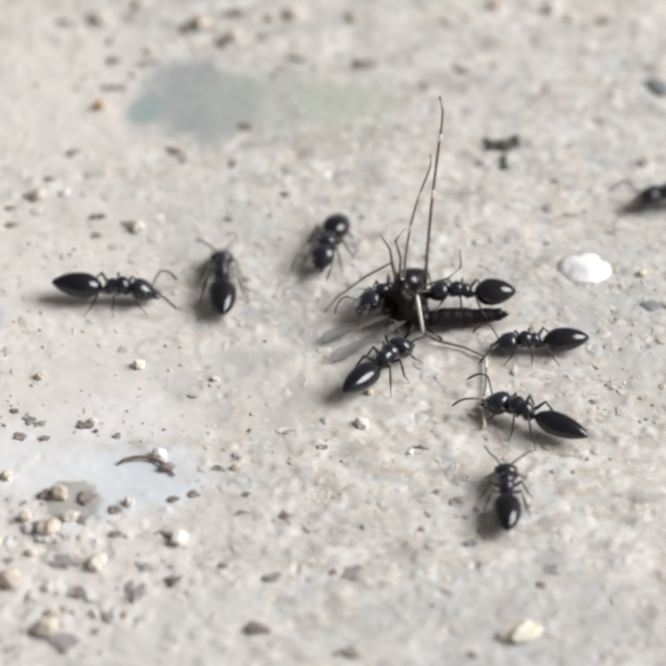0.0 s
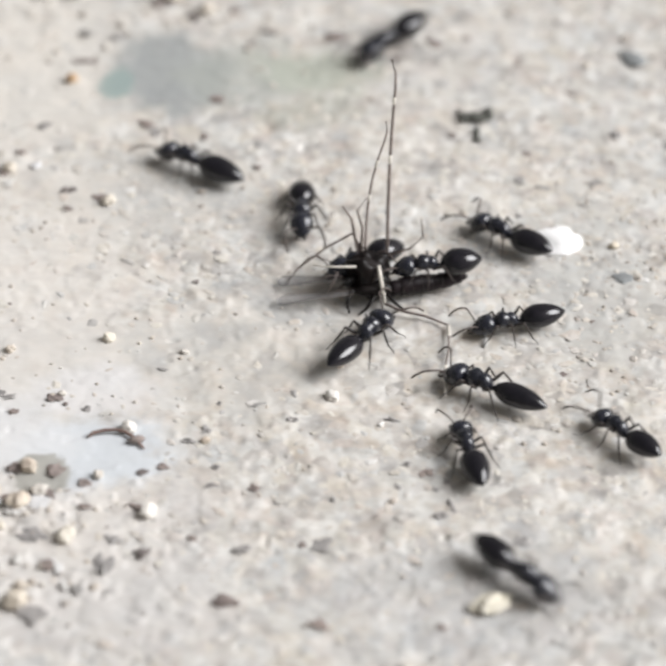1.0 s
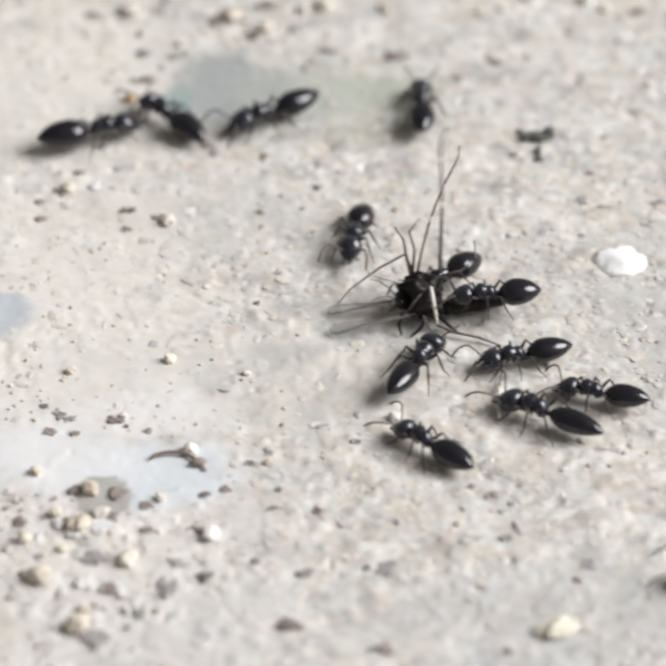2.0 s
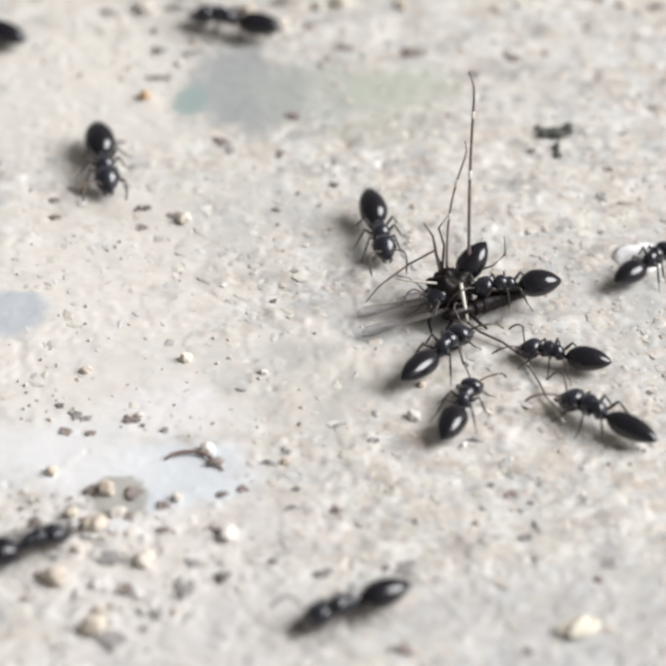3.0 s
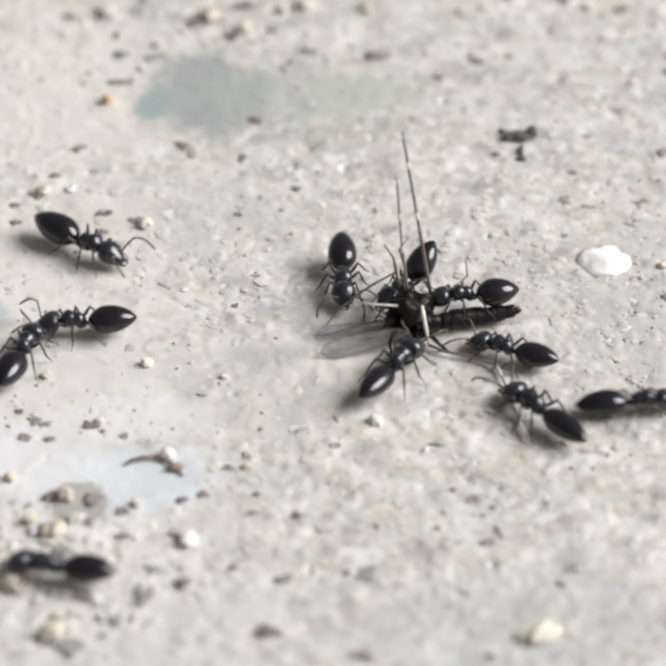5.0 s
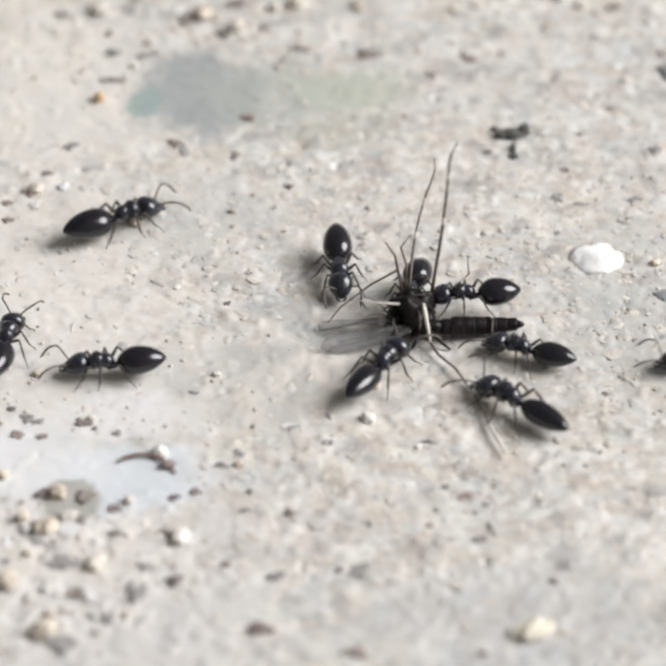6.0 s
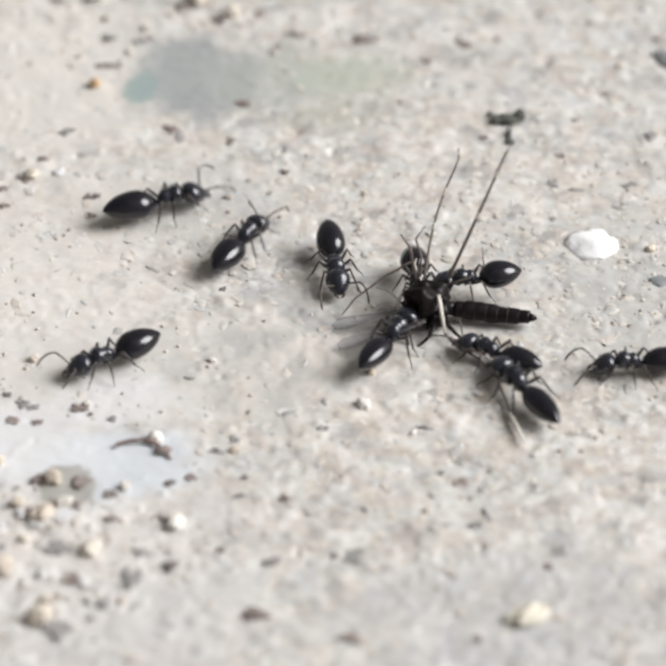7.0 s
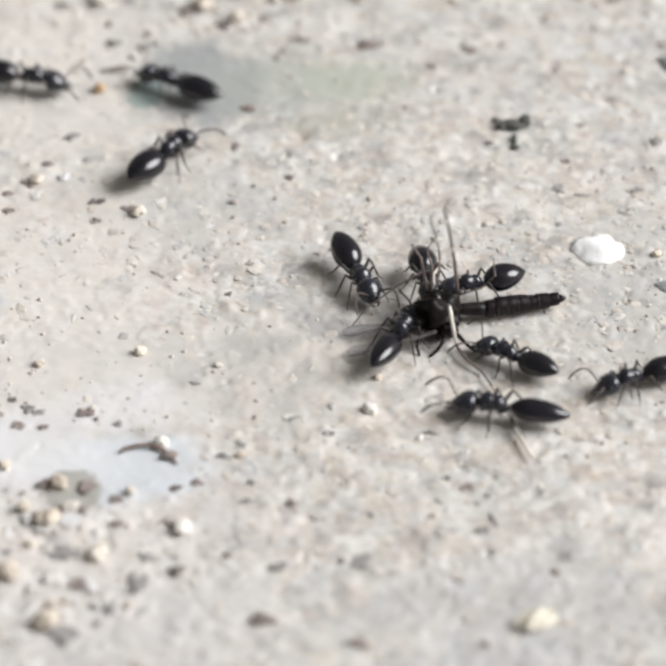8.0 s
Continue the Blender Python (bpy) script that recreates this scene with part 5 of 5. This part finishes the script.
    rows = [(0.00, at(-15.41, 20.57, -10)), (7.00, at(-14.94, 19.36, -12)), (7.40, at(-8.54, 16.04, -17)), (7.50, at(-6.02, 14.72, -13)), (7.60, at(-3.56, 13.98, -7)), (7.70, at(-0.43, 16.08, 26)), (7.90, at(3.62, 20.75, 42)), (8.00, at(4.33, 21.89, 44))]
    walk(ANTS["C21"], rows)
    gait(ANTS["C21"], rows, 0)
    walk(MOSQUITO, [(0.00, at(2.72, 1.53, 0)), (0.50, at(2.41, 0.92, 0)), (1.00, at(2.47, 1.63, 0)), (1.50, at(2.31, 1.26, 0)), (2.00, at(2.19, 1.59, 0)), (2.20, at(2.43, 1.70, 0)), (3.30, at(2.50, 1.52, 0)), (3.50, at(2.41, 1.27, 0)), (4.00, at(2.56, 1.52, 0)), (4.50, at(2.45, 1.20, 0)), (5.80, at(2.48, 0.56, 0)), (6.00, at(2.69, 0.79, 0)), (6.50, at(2.92, 0.22, 0)), (7.00, at(3.20, 0.54, 0)), (7.50, at(3.19, 0.30, 0)), (8.00, at(3.32, 0.30, 0))])
    walk(MOSQUITO_PARTS["tall"], [(0.00, aim((0.48, 0.3, 1.0), (0.086, 0.255, 0.963))), (0.50, aim((0.48, 0.3, 1.0), (-0.166, 0.272, 0.948))), (1.00, aim((0.48, 0.3, 1.0), (0.045, 0.381, 0.923))), (1.50, aim((0.48, 0.3, 1.0), (-0.095, 0.201, 0.975))), (2.00, aim((0.48, 0.3, 1.0), (-0.020, -0.134, 0.991))), (2.20, aim((0.48, 0.3, 1.0), (0.187, 0.546, 0.817))), (3.30, aim((0.48, 0.3, 1.0), (-0.076, 0.244, 0.967))), (3.50, aim((0.48, 0.3, 1.0), (-0.191, 0.038, 0.981))), (4.00, aim((0.48, 0.3, 1.0), (-0.151, 0.024, 0.988))), (4.50, aim((0.48, 0.3, 1.0), (-0.165, -0.028, 0.986))), (5.80, aim((0.48, 0.3, 1.0), (-0.093, 0.004, 0.996))), (6.00, aim((0.48, 0.3, 1.0), (0.075, -0.157, 0.985))), (6.50, aim((0.48, 0.3, 1.0), (0.038, -0.130, 0.991))), (7.00, aim((0.48, 0.3, 1.0), (0.278, -0.172, 0.945))), (7.50, aim((0.48, 0.3, 1.0), (0.196, -0.210, 0.958))), (8.00, aim((0.48, 0.3, 1.0), (-0.103, -0.451, 0.887)))])
    walk(MOSQUITO_PARTS["second"], [(0.00, aim((-0.12, 0.3, 1.05), (0.215, 0.229, 0.949))), (0.50, aim((-0.12, 0.3, 1.05), (0.065, 0.319, 0.945))), (1.00, aim((-0.12, 0.3, 1.05), (0.181, 0.288, 0.941))), (1.50, aim((-0.12, 0.3, 1.05), (0.105, -0.302, 0.947))), (2.00, aim((-0.12, 0.3, 1.05), (0.322, 0.266, 0.909))), (2.20, aim((-0.12, 0.3, 1.05), (0.333, 0.525, 0.783))), (3.30, aim((-0.12, 0.3, 1.05), (0.052, 0.128, 0.990))), (3.50, aim((-0.12, 0.3, 1.05), (-0.064, 0.230, 0.971))), (4.00, aim((-0.12, 0.3, 1.05), (-0.083, 0.036, 0.996))), (4.50, aim((-0.12, 0.3, 1.05), (-0.050, -0.020, 0.999))), (5.80, aim((-0.12, 0.3, 1.05), (0.117, 0.216, 0.969))), (6.00, aim((-0.12, 0.3, 1.05), (0.205, 0.210, 0.956))), (6.50, aim((-0.12, 0.3, 1.05), (0.145, 0.260, 0.955))), (7.00, aim((-0.12, 0.3, 1.05), (0.271, 0.286, 0.919))), (7.50, aim((-0.12, 0.3, 1.05), (0.181, 0.267, 0.946))), (8.00, aim((-0.12, 0.3, 1.05), (-0.077, -0.343, 0.936)))])
    walk(MOSQUITO_PARTS["belly"], [(0.00, lean((0.58, -0.56, 0.42), 6)), (0.50, lean((0.64, -0.12, 0.42), 8)), (1.00, lean((0.58, -0.56, 0.42), 16)), (1.50, lean((0.63, -0.36, 0.42), 23)), (2.00, lean((0.60, -0.46, 0.42), 17)), (3.30, lean((0.56, -0.64, 0.42), 35)), (3.50, lean((0.68, -0.36, 0.42), 19)), (4.00, lean((0.67, -0.73, 0.42), 35)), (4.50, lean((0.79, -0.45, 0.42), 20)), (5.80, lean((0.68, -0.08, 0.42), 7)), (6.00, lean((0.72, -0.54, 0.42), 3)), (6.50, lean((0.30, 0.02, 0.42), 1)), (7.00, lean((0.69, -0.12, 0.42), -11)), (7.50, lean((0.59, -0.01, 0.42), -11)), (8.00, lean((1.23, 0.36, 0.42), 12))])
    walk(MOSQUITO_PARTS["low_wing"], [(0.00, lean((-0.1, -0.7, 0.5), 36, -8, -16)), (0.50, lean((-0.1, -0.7, 0.5), 20, -8, -12)), (1.00, lean((-0.1, -0.7, 0.5), 4, -8, -15)), (1.50, lean((-0.1, -0.7, 0.5), 8, -8, -20)), (2.00, lean((-0.1, -0.7, 0.5), 12, -8, -17)), (2.20, lean((-0.1, -0.7, 0.5), 8, -8, -15)), (3.30, lean((-0.1, -0.7, 0.5), 24, -8, -18)), (3.50, lean((-0.1, -0.7, 0.5), 26, -8, -20)), (4.00, lean((-0.1, -0.7, 0.5), 18, -8, 32)), (4.50, lean((-0.1, -0.7, 0.5), 16, -8, 47)), (5.80, lean((-0.1, -0.7, 0.5), 10, -8, 40)), (6.00, lean((-0.1, -0.7, 0.5), 10, -8, 41)), (6.50, lean((-0.1, -0.7, 0.5), 14, -8, -14)), (7.00, lean((-0.1, -0.7, 0.5), 18, -8, -13)), (7.50, lean((-0.1, -0.7, 0.5), 14, -8, -18)), (8.00, lean((-0.1, -0.7, 0.5), 14, -8, -20))])
    walk(MOSQUITO_PARTS["high_wing"], [(0.00, lean((-0.2, -0.3, 0.6), 24, -11, -14)), (0.50, lean((-0.2, -0.3, 0.6), 8, -11, -10)), (1.00, lean((-0.2, -0.3, 0.6), -8, -11, -9)), (1.50, lean((-0.2, -0.3, 0.6), -4, -11, -13)), (2.00, lean((-0.2, -0.3, 0.6), 0, -11, -18)), (2.20, lean((-0.2, -0.3, 0.6), -4, -11, -19)), (3.30, lean((-0.2, -0.3, 0.6), 12, -11, -12)), (3.50, lean((-0.2, -0.3, 0.6), 14, -11, -11)), (4.00, lean((-0.2, -0.3, 0.6), 6, -11, -9)), (4.50, lean((-0.2, -0.3, 0.6), 4, -11, -12)), (5.80, lean((-0.2, -0.3, 0.6), -2, -11, -18)), (6.00, lean((-0.2, -0.3, 0.6), -2, -11, -17)), (6.50, lean((-0.2, -0.3, 0.6), 2, -11, -12)), (7.00, lean((-0.2, -0.3, 0.6), 6, -11, -9)), (7.50, lean((-0.2, -0.3, 0.6), 2, -11, -11)), (8.00, lean((-0.2, -0.3, 0.6), 2, -11, -15))])
    walk(MOSQUITO_PARTS["side_leg"], [(0.00, lean((0.05, -0.38, 1.05), -75, 0, 0)), (0.20, lean((0.05, -0.38, 1.05), -20, 0, 0)), (0.50, lean((0.05, -0.38, 1.05), 2, 0, 0)), (1.00, lean((0.05, -0.38, 1.05), 8, 0, 0)), (1.50, lean((0.05, -0.38, 1.05), -6, 0, 0)), (2.00, lean((0.05, -0.38, 1.05), -14, 0, 0)), (2.20, lean((0.05, -0.38, 1.05), -16, 0, 0)), (3.30, lean((0.05, -0.38, 1.05), 4, 0, 0)), (3.50, lean((0.05, -0.38, 1.05), 0, 0, 0)), (4.00, lean((0.05, -0.38, 1.05), 2, 0, 0)), (4.50, lean((0.05, -0.38, 1.05), 3, 0, 0)), (5.80, lean((0.05, -0.38, 1.05), -3, 0, 0)), (6.00, lean((0.05, -0.38, 1.05), 2, 0, 0)), (6.50, lean((0.05, -0.38, 1.05), 0, 0, 0)), (7.00, lean((0.05, -0.38, 1.05), -70, 0, 0)), (7.50, lean((0.05, -0.38, 1.05), -75, 0, 0)), (8.00, lean((0.05, -0.38, 1.05), -80, 0, 0))])
    thigh_rows, shin_rows = fold_leg([(0.00, 1.97, -4.91), (2.00, 1.97, -4.81), (3.50, 3.1, -5.15), (4.50, 2.89, -4.3), (6.00, 2.63, -6.4), (6.50, 2.4, -5.3), (7.00, 2.34, -5.40), (7.50, 2.32, -5.89), (8.00, 2.23, -5.54)])
    walk(MOSQUITO_PARTS["long_leg"], thigh_rows)
    walk(MOSQUITO_PARTS["shin"], shin_rows)
    walk(gaster_of(ANTS["C7"]), [(0, lean((-0.01, 0, 0.44), 0, -17)), (2.0, lean((-0.01, 0, 0.44), 0, -17)), (2.2, lean((-0.01, 0, 0.44), 0, -10)), (3.3, lean((-0.01, 0, 0.44), 0, 8)), (8, lean((-0.01, 0, 0.44), 0, 10))])
    walk(gaster_of(ANTS["C8"]), [(0, lean((-0.01, 0, 0.44), 0, -12)), (2.2, lean((-0.01, 0, 0.44), 0, -6)), (3.3, lean((-0.01, 0, 0.44), 0, 42)), (4.0, lean((-0.01, 0, 0.44), 0, 46)), (4.7, lean((-0.01, 0, 0.44), 0, 46)), (5.8, lean((-0.01, 0, 0.44), 0, -8)), (8, lean((-0.01, 0, 0.44), 0, -12))])
    walk(gaster_of(ANTS["C16"]), [(0, lean((-0.01, 0, 0.44), 0, 1)), (3.5, lean((-0.01, 0, 0.44), 0, 1)), (3.6, lean((-0.01, 0, 0.44), -22, -26)), (4.2, lean((-0.01, 0, 0.44), -20, -26)), (4.5, lean((-0.01, 0, 0.44), -8, 0)), (8, lean((-0.01, 0, 0.44), 0, 2))])


motions()
